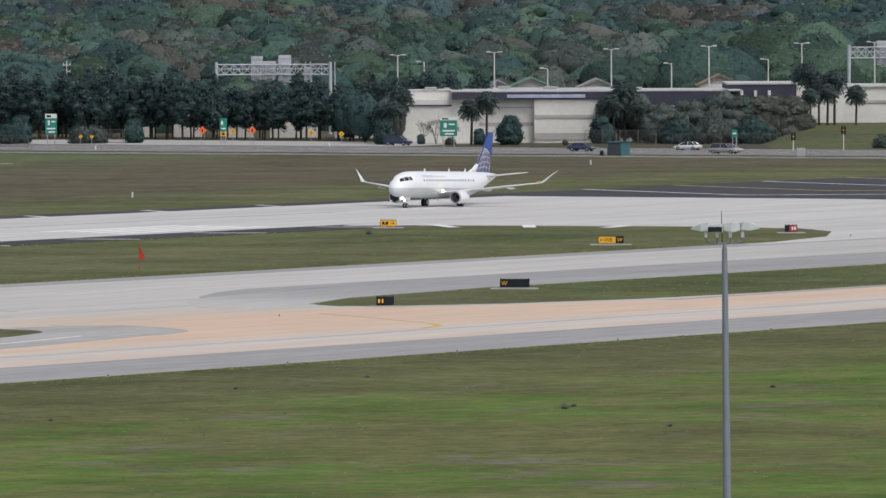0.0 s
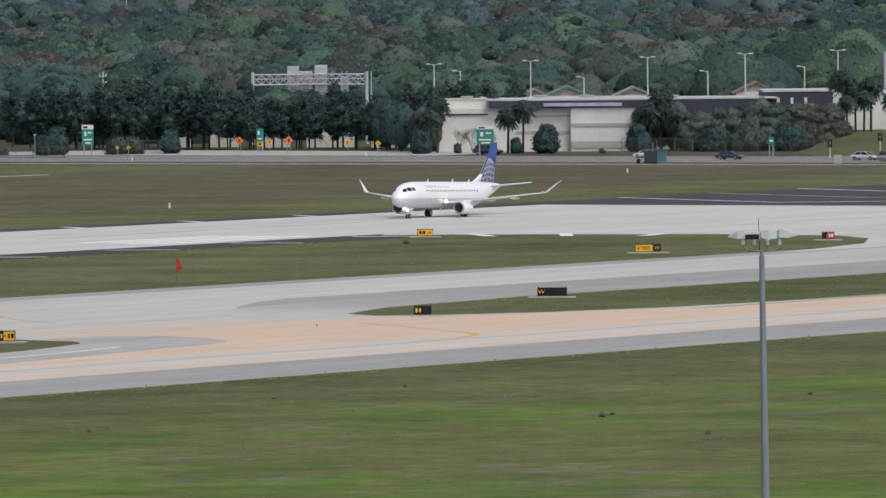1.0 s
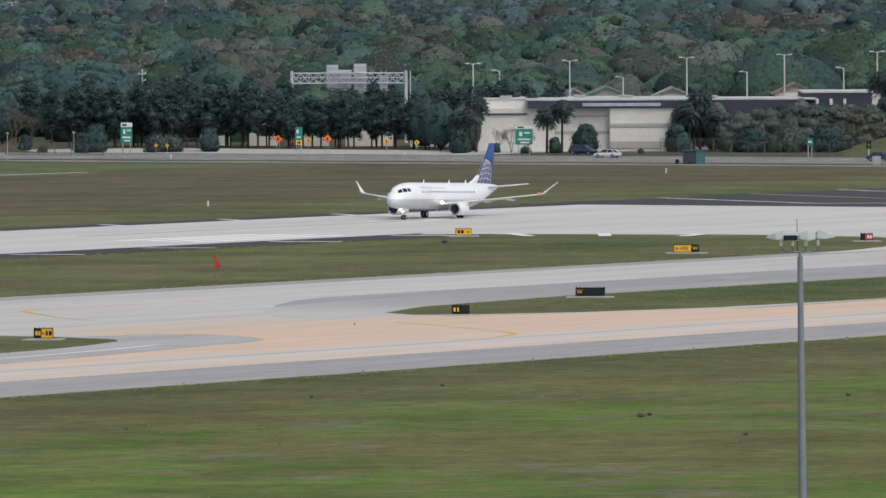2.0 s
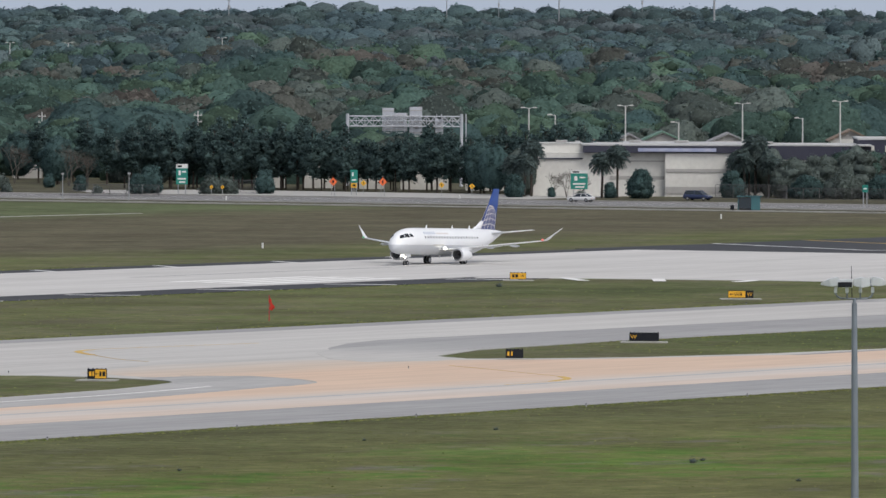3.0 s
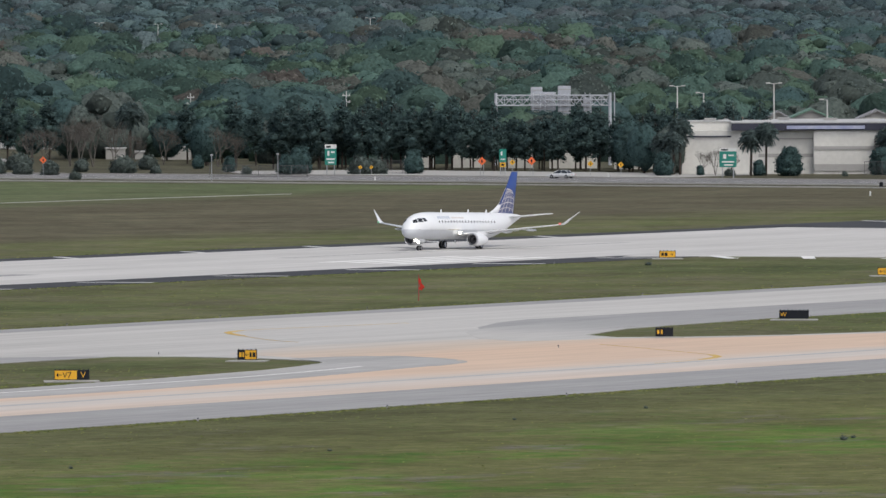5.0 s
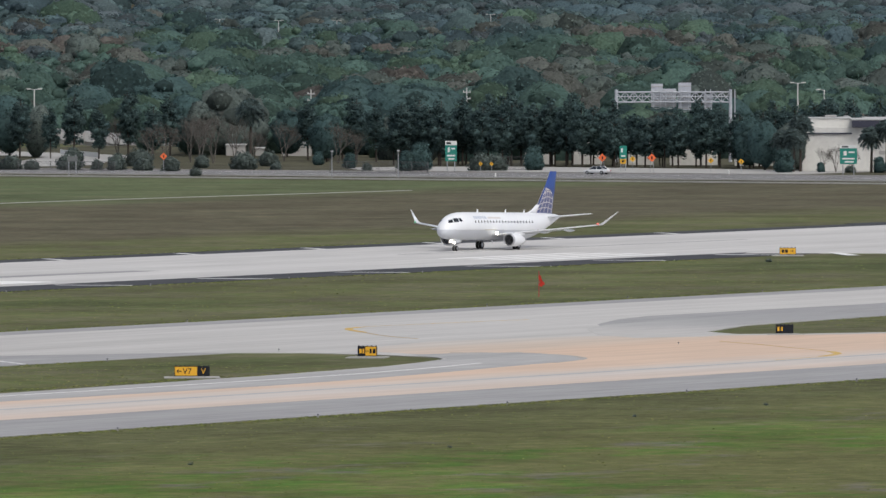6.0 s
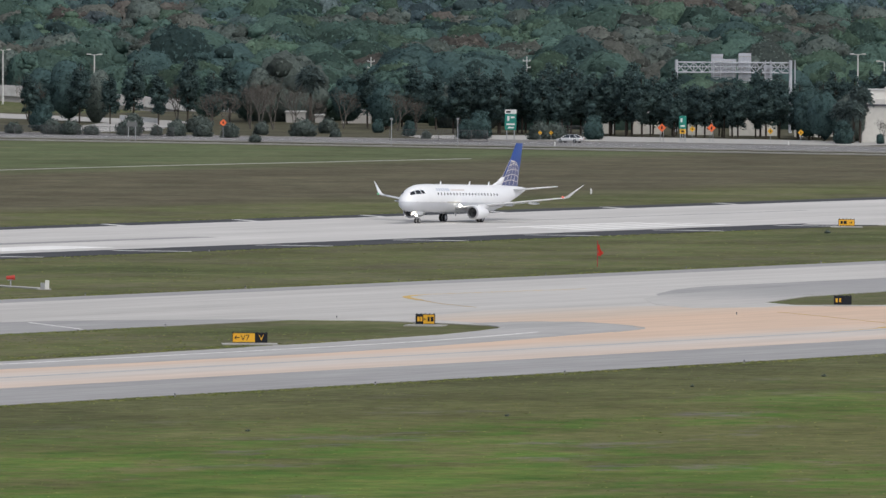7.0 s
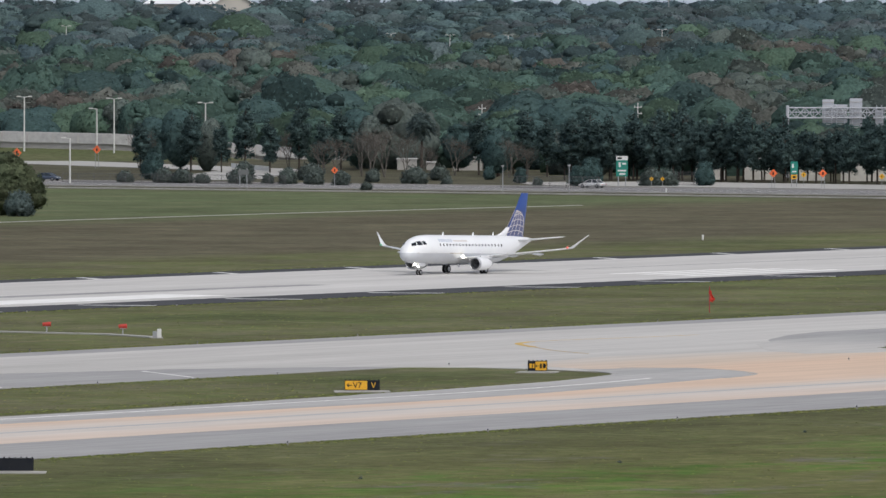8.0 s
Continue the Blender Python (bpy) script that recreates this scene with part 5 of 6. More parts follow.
    for x, y, k in ((-137, 2400, 0.92), (-127, 2205, 1.0), (-121, 2195, 0.85), (-112, 2400, 1.0), (-101.5, 2205, 0.9), (-94, 2215, 1.0),
                    (-91, 2200, 0.9), (-75, 2196, 0.8), (-68, 2190, 0.9), (12.5, 2052, 0.75), (17.0, 2046, 0.72), (10.0, 2066, 0.8), (-64, 2170, 0.95), (57.5, 2052, 0.82), (60, 2050, 0.72), (73.5, 2044, 0.74), (81.5, 2052, 0.7),
                    (-133, 2225, 0.85), (-150, 2390, 1.0), (-66, 2140, 0.8), (-146, 2380, 1.0)):
        spots.append((x, y, 0, random.uniform(0, 360), k))
    scatter(oaks, spots, "broadleaf trees behind the road")
    stray = bpy.data.objects["pine_tree"]
    for x, y, k in ((-133, 2182, 0.8), (-124, 2186, 0.92), (-118, 2180, 0.74), (-114, 2186, 0.95), (-109, 2178, 0.85), (-104, 2186, 1.0), (-99, 2176, 0.84), (-96, 2180, 1.02), (-70, 2160, 0.95),
                    (-61, 2150, 1.02), (-57, 2140, 0.9)):
        copy_thing(stray, pose(x, y, 0, 0, 0, x * 29)).scale = (k, k, k * random.uniform(0.95, 1.1))


build_planting()


# ---- airfield fixtures ----
def legend(text, size, x, z, y, material, parent):
    cu = bpy.data.curves.new("lettering", "FONT")
    cu.body, cu.size, cu.align_x, cu.extrude = text, size, "CENTER", 0.01
    cu.materials.append(material)
    ob = new("lettering", cu)
    ob.parent = parent
    ob.matrix_basis = pose(x, y, z, 90, 0, 0)
    return ob


def arrow(x, z, y, size, material, parent, way=-1):
    bm = bmesh.new()
    box(bm, x - size * 0.5, x + size * 0.5, y - 0.01, y, z - size * 0.08, z + size * 0.08)
    tip = x + way * size * 0.5
    for q in (-1, 1):
        tube(bm, (tip, y, z), (tip - way * size * 0.34, y, z + q * size * 0.34), size * 0.08, size * 0.08, 4)
    part("arrow", bm, material, parent)


def airfield_sign(x, y, panels, h, label, turn=0.0, legends=()):
    """A lit guidance sign: panels in a dark ribbed frame on legs over a concrete pad."""
    root = tagged(new("airfield_sign"), label, "airfield sign", "airfield signs")
    w = sum(p[0] for p in panels)
    block("pad", -w / 2 - 0.9, w / 2 + 0.9, -1.6, 1.6, 0.0, 0.09, KERB, root, 0.02, "pale concrete pad")
    block("frame", -w / 2, w / 2, -0.14, 0.14, 0.17, 0.17 + h, BLACK_S, root, 0.02)
    x0 = -w / 2
    for pw, m_ in panels:
        block("panel", x0 + 0.04, x0 + pw - 0.04, -0.17, -0.14, 0.22, 0.12 + h, m_, root, 0.01)
        x0 += pw
    for i in range(int(w / 0.42) + 1):
        xx = -w / 2 + 0.1 + i * (w - 0.2) / int(w / 0.42)
        block("rib", xx - 0.06, xx + 0.06, -0.1, 0.1, 0.17 + h, 0.25 + h, BLACK_S, root, 0.02)
    for xx in (-w * 0.35, w * 0.35):
        part("leg", tube(bmesh.new(), (xx, 0, 0.05), (xx, 0, 0.2), 0.05, 0.05, 6), STEEL, root)
    for kind_, *rest in legends:
        if kind_ == "text":
            t_, size, lx, m_ = rest
            legend(t_, size, lx, 0.17 + h * 0.5 - size * 0.34, -0.185, m_, root)
        elif kind_ == "arrow":
            lx, size, m_, *way = rest
            arrow(lx, 0.17 + h * 0.5, -0.19, size, m_, root, *way)
        else:
            a, b, m_ = rest
            block("lettering", a, b, -0.19, -0.17, 0.17 + h * 0.28, 0.17 + h * 0.74, m_, root)
    return at_spot(root, x, y, 0, turn)


airfield_sign(-43.4, 1028, ((2.0, YELLOW_S), (1.05, BLACK_S)), 0.86, "yellow and black taxiway sign V7 on a concrete pad", 4,
              (("arrow", -1.1, 0.42, BLACK_S), ("text", "V7", 0.72, -0.42, BLACK_S), ("text", "V", 0.72, 0.98, YELLOW_S)))
airfield_sign(-29.6, 1080, ((0.68, BLACK_S), (1.1, YELLOW_S)), 0.9, "black and yellow taxiway sign with small arrows", -8,
              (("bar", -0.72, -0.5, YELLOW_S), ("bar", -0.42, -0.26, YELLOW_S), ("arrow", 0.02, 0.3, BLACK_S), ("bar", 0.24, 0.42, BLACK_S), ("bar", 0.52, 0.78, BLACK_S)))
airfield_sign(22.5, 1203, ((0.85, BLACK_S), (2.15, BLACK_S)), 0.84, "long black taxiway sign with a yellow letter W", -3, (("text", "W", 0.62, -1.07, YELLOW_S),))
airfield_sign(8.9, 1146, ((0.75, BLACK_S), (0.95, BLACK_S)), 0.84, "short black taxiway sign seen from behind", 8, (("bar", -0.72, -0.52, YELLOW_S), ("bar", -0.36, -0.2, YELLOW_S)))
airfield_sign(36.8, 1372, ((2.05, YELLOW_S), (0.9, BLACK_S)), 0.84, "yellow and black taxiway sign W8 beside the taxiway", 2,
              (("arrow", -1.05, 0.4, BLACK_S), ("text", "W8", 0.62, -0.32, BLACK_S), ("text", "W", 0.6, 1.02, YELLOW_S)))
airfield_sign(59.8, 1423, ((0.5, BLACK_S), (1.0, RED_S)), 0.82, "red and black runway holding sign", 3, (("bar", 0.05, 0.25, WHITE_S), ("bar", 0.35, 0.6, WHITE_S)))
airfield_sign(11.7, 1455, ((2.0, YELLOW_S),), 0.82, "yellow taxiway sign with dark letters beside the runway", 3, (("bar", -0.75, -0.45, BLACK_S), ("bar", -0.35, 0.0, BLACK_S), ("arrow", 0.5, 0.36, BLACK_S, 1)))
airfield_sign(-62.0, 858, ((2.2, BLACK_S), (1.7, BLACK_S)), 0.92, "black back of a taxiway sign in the grass", 2)

# windsock-like red marker on a thin pole
flag = tagged(new("marker_flag"), "limp orange-red marker flag on a thin pole", "flag")
part("pole", tube(bmesh.new(), (0, 0, -0.1), (0, 0, 2.8), 0.045, 0.035, 6), RED_S, flag)
bm = bmesh.new()
rows_ = []
for j in range(8):
    z = 2.45 - 0.17 * j
    rows_.append([bm.verts.new((0.03 + 0.11 * i * (0.5 + 0.13 * j) * (1 if j < 6 else 0.6) - 0.09 * math.sin(j), 0.06 * math.sin(2.2 * i + j), z - 0.05 * i)) for i in range(5)])
for a, b in zip(rows_, rows_[1:]):
    for i in range(4):
        bm.faces.new((a[i], a[i + 1], b[i + 1], b[i]))
cloth = part("cloth", bm, mat("red_flag_cloth", (0.62, 0.04, 0.02), (0.5, 0.035, 0.02), 2.0, 0.8), flag)
cloth.modifiers.new("thickness", "SOLIDIFY").thickness = 0.02
at_spot(flag, -16.5, 1276)

# approach lights on a concrete walk
walkway = tagged(finish("light_walk", ribbon(bmesh.new(), [(-70.4, 1180.5), (-76, 1190), (-92, 1201), (-120, 1216)], 1.5, -0.1, 0.12), KERB), "narrow pale concrete walk under small red lights", "path", kind="structure")
for x, y in ((-82.3, 1194.5), (-74.2, 1188), (-90.5, 1200)):
    al = tagged(new("approach_light"), "red airfield light housing on a short post", "airfield light", "approach lights")
    part("post", tube(bmesh.new(), (0, 0, 0), (0, 0, 0.62), 0.07, 0.07, 8), STEEL, al)
    part("housing", tube(bmesh.new(), (-0.42, 0, 0.82), (0.42, 0, 0.86), 0.18, 0.24, 12), mat("red_housing", (0.52, 0.05, 0.035), (0.45, 0.045, 0.03), 2, 0.5), al)
    part("bracket", box(bmesh.new(), -0.3, 0.3, -0.06, 0.06, 0.58, 0.68, 0.01), STEEL, al)
    at_spot(al, x, y, 0.08)
jb = tagged(new("equipment_box"), "grey and white airfield equipment box", "box")
block("body", 0, 0.4, -0.3, 0.3, 0.05, 0.95, WHITE_S, jb, 0.03)
block("rear_unit", -0.45, -0.02, -0.3, 0.3, 0.05, 0.7, STEEL, jb, 0.03)
block("plinth", -0.6, 0.6, -0.5, 0.5, 0, 0.06, KERB, jb, 0.01)
at_spot(jb, -70.2, 1179)
for x, y in ((-22.0, 1629), (46.5, 1850), (-33.0, 1988), (6.2, 2010)):
    mk = tagged(new("marker_post"), "short white marker post in the grass", "post", "marker posts")
    part("post", tube(bmesh.new(), (0, 0, -0.1), (0, 0, 0.62), 0.14, 0.12, 8), WHITE_S, mk)
    part("cap", tube(bmesh.new(), (0, 0, 0.62), (0, 0, 0.74), 0.16, 0.06, 8), WHITE_S, mk)
    at_spot(mk, x, y)
# small edge lights along the pavements
edge = None
for s, n in [(30.5 * i - 40, 119.4) for i in range(22)] + [(30.5 * i + 90, 46.2) for i in range(14)] + [(30.5 * i + 430, 173.4) for i in range(6)] + [(30.5 * i + 200, 257.2) for i in range(14)] + [(396, 197), (440, 187.5)]:
    p = field(s, n)
    if edge is None:
        edge = tagged(new("edge_light"), "small blue-capped edge light beside the pavement", "airfield light", "edge lights")
        part("stem", tube(bmesh.new(), (0, 0, -0.05), (0, 0, 0.2), 0.045, 0.045, 6), GREY_BAND, edge)
        part("cap", tube(bmesh.new(), (0, 0, 0.2), (0, 0, 0.3), 0.07, 0.04, 8), mat("blue_lens", (0.03, 0.035, 0.06), rough=0.3), edge)
        at_spot(edge, p.x, p.y)
    else:
        copy_thing(edge, pose(p.x, p.y, 0))


# floodlight mast near the viewer
def build_mast():
    grey = mat("mast_paint", (0.23, 0.26, 0.30), (0.20, 0.225, 0.26), 1.2, 0.55, 0.2)
    white = mat("floodlight_shell", (0.66, 0.68, 0.70), (0.58, 0.60, 0.62), 2.0, 0.45, 0.3)
    root = tagged(new("floodlight_mast"), "tall slim grey mast carrying four floodlights and an aerial", "mast")
    part("pole", tube(bmesh.new(), (0.06, 0, -0.3), (0, 0, 22.2), 0.25, 0.118, 16), grey, root)
    part("collar", tube(bmesh.new(), (0, 0, 22.15), (0, 0, 22.42), 0.08, 0.07, 12), grey, root)
    part("aerial", tube(bmesh.new(), (-0.1, 0, 22.4), (-0.13, 0, 23.85), 0.022, 0.012, 6), BLACK_S, root)
    bm = bmesh.new()
    path_ = [(-0.82, 22.85), (-0.82, 22.62), (-0.74, 22.5), (-0.6, 22.42), (0, 22.4), (0.6, 22.42), (0.74, 22.5), (0.8, 22.62), (0.8, 22.85)]
    for a, b in zip(path_, path_[1:]):
        tube(bm, (a[0], 0, a[1]), (b[0], 0, b[1]), 0.04, 0.04, 8)
    tube(bm, (-0.32, 0, 22.4), (-0.32, 0, 22.9), 0.035, 0.035, 8)
    tube(bm, (0.26, 0, 22.4), (0.26, 0, 22.9), 0.035, 0.035, 8)
    part("bracket", bm, grey, root, smooth=True)
    for x in (-0.82, -0.32, 0.26, 0.8):
        part("knuckle", box(bmesh.new(), x - 0.07, x + 0.07, -0.09, 0.09, 22.66, 22.92, 0.02), white, root)

    def shell(name, prof, turn, x, z, tilt):
        bm = loft(bmesh.new(), [[(px, -w, -h), (px, w, -h), (px, w, h), (px, -w, h)] for px, w, h in prof])
        bmesh.ops.bevel(bm, geom=bm.edges[:], offset=0.02, segments=2, affect="EDGES")
        ob = part(name, bm, white, root)
        ob.matrix_basis = pose(x, 0, z, 0, tilt, turn)
        return ob

    cone = ((-0.5, 0.02, 0.03), (-0.1, 0.22, 0.17), (0.28, 0.26, 0.2), (0.34, 0.2, 0.16))
    shell("floodlight", cone, 8, -1.0, 23.12, -8)
    shell("floodlight", cone, 172, 1.08, 23.14, -8)
    lamp_ = shell("floodlight", ((-0.34, 0.24, 0.16), (0.34, 0.24, 0.18)), 0, -0.42, 23.08, 0)
    part("glass", box(bmesh.new(), -0.31, 0.31, -0.27, -0.24, -0.16, 0.06, 0.01), BLACK_S, lamp_, "dark lamp glass")
    shell("floodlight", ((-0.36, 0.2, 0.15), (0.0, 0.26, 0.23), (0.36, 0.2, 0.17)), 0, 0.32, 23.12, 0)
    part("ballast", box(bmesh.new(), 0.62, 0.8, -0.12, 0.12, 22.95, 23.28, 0.02), grey, root)
    root.matrix_basis = pose(19.05, 520, 0, 0, -0.3, 0)


build_mast()


# ---- distance ----
def radio_mast(x, y, z0, h, r):
    root = tagged(new("radio_mast"), "tall thin radio mast far off above the woods", "mast", "radio masts")
    part("shaft", tube(bmesh.new(), (0, 0, -2), (0, 0, h), r, r * 0.6, 6), STEEL, root)
    for z in (0.55, 0.72, 0.86):
        part("antenna", tube(bmesh.new(), (0, 0, h * z), (0, 0, h * z + 1.6), r * 2.2, r * 2.2, 8), STEEL, root)
    at_spot(root, x, y, z0)


for x, y, z0, h, r in ((112.6, 4600, 14, 60, 0.42), (52.4, 4600, 14, 55, 0.25), (9.1, 4700, 15, 40, 0.2), (-77.2, 4700, 16, 19.5, 0.25), (30, 4750, 16, 22, 0.15), (88, 4780, 16, 24, 0.15), (-200, 4700, 16, 20, 0.2)):
    radio_mast(x, y, z0, h, r)
hall = tagged(new("sports_hall"), "large white-roofed hall rising from the far woods", "building")
HALL_WALL = mat("hall_wall", (0.50, 0.47, 0.42), (0.45, 0.43, 0.39), 0.1, 0.8)
bm = loft(bmesh.new(), [[(x, -11, -12), (x, -11, 0), (x, 0, 4.6), (x, 11, 0), (x, 11, -12)] for x in (-31, 0)])
part("wall", bm, HALL_WALL, hall)
for side in (-1, 1):
    bm = loft(bmesh.new(), [[(x, side * 12, -0.35), (x, 0, 4.66), (x, 0, 4.96), (x, side * 12, -0.05)] for x in (-31.8, 0.8)])
    part("roof", bm, mat("white_roof", (0.85, 0.85, 0.86), (0.80, 0.80, 0.82), 0.1, 0.6), hall)
at_spot(hall, -229.5, 4310, 26.3, -35)


# ---- grass tufts ----
def build_tufts():
    blades = leaf_mat("grass_blades", (0.098, 0.128, 0.034), (0.140, 0.142, 0.048))
    bands = ((255.4, 258.0, 9000, 0.075), (171.8, 174.5, 5000, 0.08), (203, 205.6, 5000, 0.08), (44.8, 47.5, 5000, 0.08), (117.5, 120.7, 7000, 0.08), (-30.5, -27.8, 5000, 0.08), (256, 420, 30000, 0.045), (174, 204, 9000, 0.055), (48, 117, 9000, 0.055))
    cs, hs = [], []
    for n0, n1, k, h in bands:
        s = rng.uniform(60, 760, k)
        n = rng.uniform(n0, n1, k)
        if 171 < n0 < 204:
            keep = (s < 340) | (s > 460)
            s, n = s[keep], n[keep]
        if 44 < n0 < 118:
            keep = s > 110
            s, n = s[keep], n[keep]
        p = np.stack([14.8 - 0.4777 * s + 0.8785 * n, 1558 - 0.8785 * s - 0.4777 * n, np.zeros(len(s))], 1)
        seen = (np.abs(p[:, 0] + 0.012 * p[:, 1]) < 0.068 * p[:, 1] + 6) & (p[:, 1] > 720)
        cs.append(p[seen])
        hs.append(h * rng.uniform(0.4, 1.25, seen.sum()))
    c, h = np.concatenate(cs), np.concatenate(hs)
    # each tuft leans its own way, most of them with the wind
    lean = rng.normal(-1.57, 0.9, len(c))
    back = np.stack([np.cos(lean), np.sin(lean), np.zeros(len(c))], 1)
    across = np.stack([-np.sin(lean), np.cos(lean), np.zeros(len(c))], 1)
    w = (h * rng.uniform(1.0, 3.0, len(c)))[:, None]
    tri = np.stack([c - across * w, c + across * w, c - back * (h * 1.6)[:, None] + np.array([0, 0, 1.0]) * h[:, None]], 1)
    v = tri.reshape(-1, 3)
    me = raw_mesh("grass_tufts", v, np.arange(len(v)).reshape(-1, 3), None, [blades])
    tagged(new("grass_tufts", me), "short tufts of green and straw-coloured grass", "grass", kind="stuff")


build_tufts()

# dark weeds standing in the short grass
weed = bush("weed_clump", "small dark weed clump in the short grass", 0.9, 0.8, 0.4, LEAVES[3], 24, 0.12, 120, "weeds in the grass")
weed["category"] = "weed"
first_weed = True
for x, y, k in ((20.6, 899, 0.8), (21.4, 903, 0.5), (6.0, 964, 0.45), (-4.6, 940, 0.4), (27.5, 866, 0.45), (-18, 880, 0.4), (38, 940, 0.5), (9.2, 1425, 1.0), (-36, 850, 0.4)):
    ob = weed if first_weed else copy_thing(weed, pose(x, y, 0, 0, 0, x * 91))
    ob.matrix_basis = pose(x, y, 0, 0, 0, x * 91) @ Matrix.Scale(k, 4)
    first_weed = False

# a bare sign back by the left bank
back = tagged(new("small_road_sign"), "grey back of a road sign on two posts", "road sign")
block("panel", -0.9, 0.9, 0, 0.06, 2.4, 3.2, mat("weathered_sheet", (0.20, 0.21, 0.21), (0.16, 0.17, 0.17), 0.8, 0.6, 0.4), back, 0.02)
for k in (-0.6, 0.6):
    part("post", tube(bmesh.new(), (k, 0.1, -0.2), (k, 0.1, 3.5), 0.09, 0.09, 8), STEEL, back)
at_spot(back, -105.2, 2012)


# ---- airliner ----
def build_airliner():
    """A twin-engined regional jet; its origin lies on the ground under the nose wheels, x forward, y to its left."""
    white = mat("white_aircraft_paint", (0.84, 0.85, 0.86), (0.79, 0.80, 0.82), 0.4, 0.35, coat=0.3)
    grey = mat("grey_belly_paint", (0.60, 0.62, 0.65), (0.56, 0.58, 0.61), 0.4, 0.4, coat=0.2)
    blue = mat("blue_fin_paint", (0.016, 0.060, 0.27), (0.015, 0.054, 0.24), 0.5, 0.35, coat=0.3)
    dusk = mat("dark_blue_fin_paint", (0.07, 0.085, 0.20), (0.09, 0.10, 0.22), 0.5, 0.35, coat=0.3)
    pale = mat("pale_grid_paint", (0.66, 0.62, 0.60), (0.60, 0.56, 0.55), 0.5, 0.4)
    metal = mat("bare_metal", (0.55, 0.55, 0.56), (0.48, 0.48, 0.5), 2.0, 0.35, 0.9)
    dark = mat("fan_dark", (0.02, 0.02, 0.022), (0.035, 0.035, 0.038), 3.0, 0.5)
    glass = mat("cabin_glass", (0.018, 0.02, 0.025), rough=0.1, coat=0.5)
    tyre = mat("tyre_rubber", (0.018, 0.018, 0.019), (0.03, 0.03, 0.03), 4.0, 0.9)
    gold = mat("gold_line", (0.42, 0.38, 0.32), (0.38, 0.34, 0.29), 1.0, 0.4)
    lamp_w = mat("landing_light", (1, 1, 1), emit=(1.0, 0.93, 0.78), strength=7)
    lamp_r = mat("red_light", (0.6, 0.12, 0.1), emit=(1.0, 0.3, 0.25), strength=0.35)
    lamp_g = mat("green_light", (0.2, 0.5, 0.3), rough=0.3)
    letter = mat("grey_blue_lettering", (0.44, 0.48, 0.58), (0.48, 0.52, 0.60), 1.0, 0.4)
    root = new("airliner")
    tagged(root, "white regional jet airliner with blue tail, rolling with landing lights on", "airplane")
    # fuselage: stations (x, half width, bottom, top)
    stations = ((3.88, 0.10, 1.92, 2.16), (3.78, 0.40, 1.68, 2.50), (3.5, 0.74, 1.46, 2.98), (3.0, 1.02, 1.30, 3.46), (2.3, 1.24, 1.19, 3.90),
                (1.5, 1.38, 1.13, 4.22), (0.6, 1.46, 1.11, 4.44), (-0.4, 1.50, 1.10, 4.55), (-2.0, 1.505, 1.10, 4.60), (-5, 1.505, 1.10, 4.60), (-12, 1.505, 1.10, 4.60),
                (-17, 1.505, 1.12, 4.60), (-19, 1.46, 1.36, 4.60), (-21, 1.32, 1.80, 4.60), (-23, 1.08, 2.40, 4.58), (-25, 0.78, 3.05, 4.52),
                (-26.7, 0.45, 3.62, 4.42), (-27.6, 0.22, 3.92, 4.32))

    def ring(x, w, lo, hi, k=32, grow=0.0):
        c, h = (lo + hi) / 2, (hi - lo) / 2
        return [(x, (w + grow) * math.sin(2 * math.pi * i / k), c + (h + grow) * math.cos(2 * math.pi * i / k)) for i in range(k)]

    bm = loft(bmesh.new(), [ring(*s) for s in stations])
    bmesh.ops.bisect_plane(bm, geom=bm.verts[:] + bm.edges[:] + bm.faces[:], plane_co=(0, 0, 2.40), plane_no=(0, 0, 1))
    for f in bm.faces:
        c = f.calc_center_median()
        f.material_index = 1 if c.z < 2.40 else 0
    part("fuselage", bm, [white, grey], root, "white with grey belly", smooth=True)

    def half(x):
        for a, b in zip(stations, stations[1:]):
            if b[0] <= x <= a[0]:
                q = (a[0] - x) / (a[0] - b[0])
                return [u + (v - u) * q for u, v in zip(a, b)]
        return stations[-1]

    def skin(x, z, side, out=0.012):
        _, w, lo, hi = half(x)
        c, h = (lo + hi) / 2, (hi - lo) / 2
        q = max(-1, min(1, (z - c) / h))
        return Vector((x, side * (w * math.sqrt(1 - q * q) + out), z))

    def patch(pts, side):
        """A thin plate laid on the skin, with the outline pts of (x, z)."""
        bm = bmesh.new()
        hi = [bm.verts.new(skin(x, z, side, 0.025)) for x, z in pts]
        lo = [bm.verts.new(skin(x, z, side, -0.05)) for x, z in pts]
        bm.faces.new(hi)
        for i in range(len(pts)):
            bm.faces.new((hi[i], hi[(i + 1) % len(pts)], lo[(i + 1) % len(pts)], lo[i]))
        bmesh.ops.recalc_face_normals(bm, faces=bm.faces)
        return bm

    def pane(quad, side, k=6):
        """A windscreen bent to the skin: quad of (x, z) corners, in order."""
        (ax, az), (bx, bz), (cx, cz), (dx, dz) = quad
        bm = bmesh.new()
        grid = []
        for i in range(k + 1):
            u = i / k
            row = []
            for j in range(k + 1):
                w = j / k
                x = (ax + (bx - ax) * u) * (1 - w) + (dx + (cx - dx) * u) * w
                z = (az + (bz - az) * u) * (1 - w) + (dz + (cz - dz) * u) * w
                row.append(bm.verts.new(skin(x, z, side, 0.03)))
            grid.append(row)
        for a, b in zip(grid, grid[1:]):
            for j in range(k):
                bm.faces.new((a[j], a[j + 1], b[j + 1], b[j]))
        bmesh.ops.recalc_face_normals(bm, faces=bm.faces)
        bmesh.ops.solidify(bm, geom=bm.faces[:], thickness=0.02)
        return bm

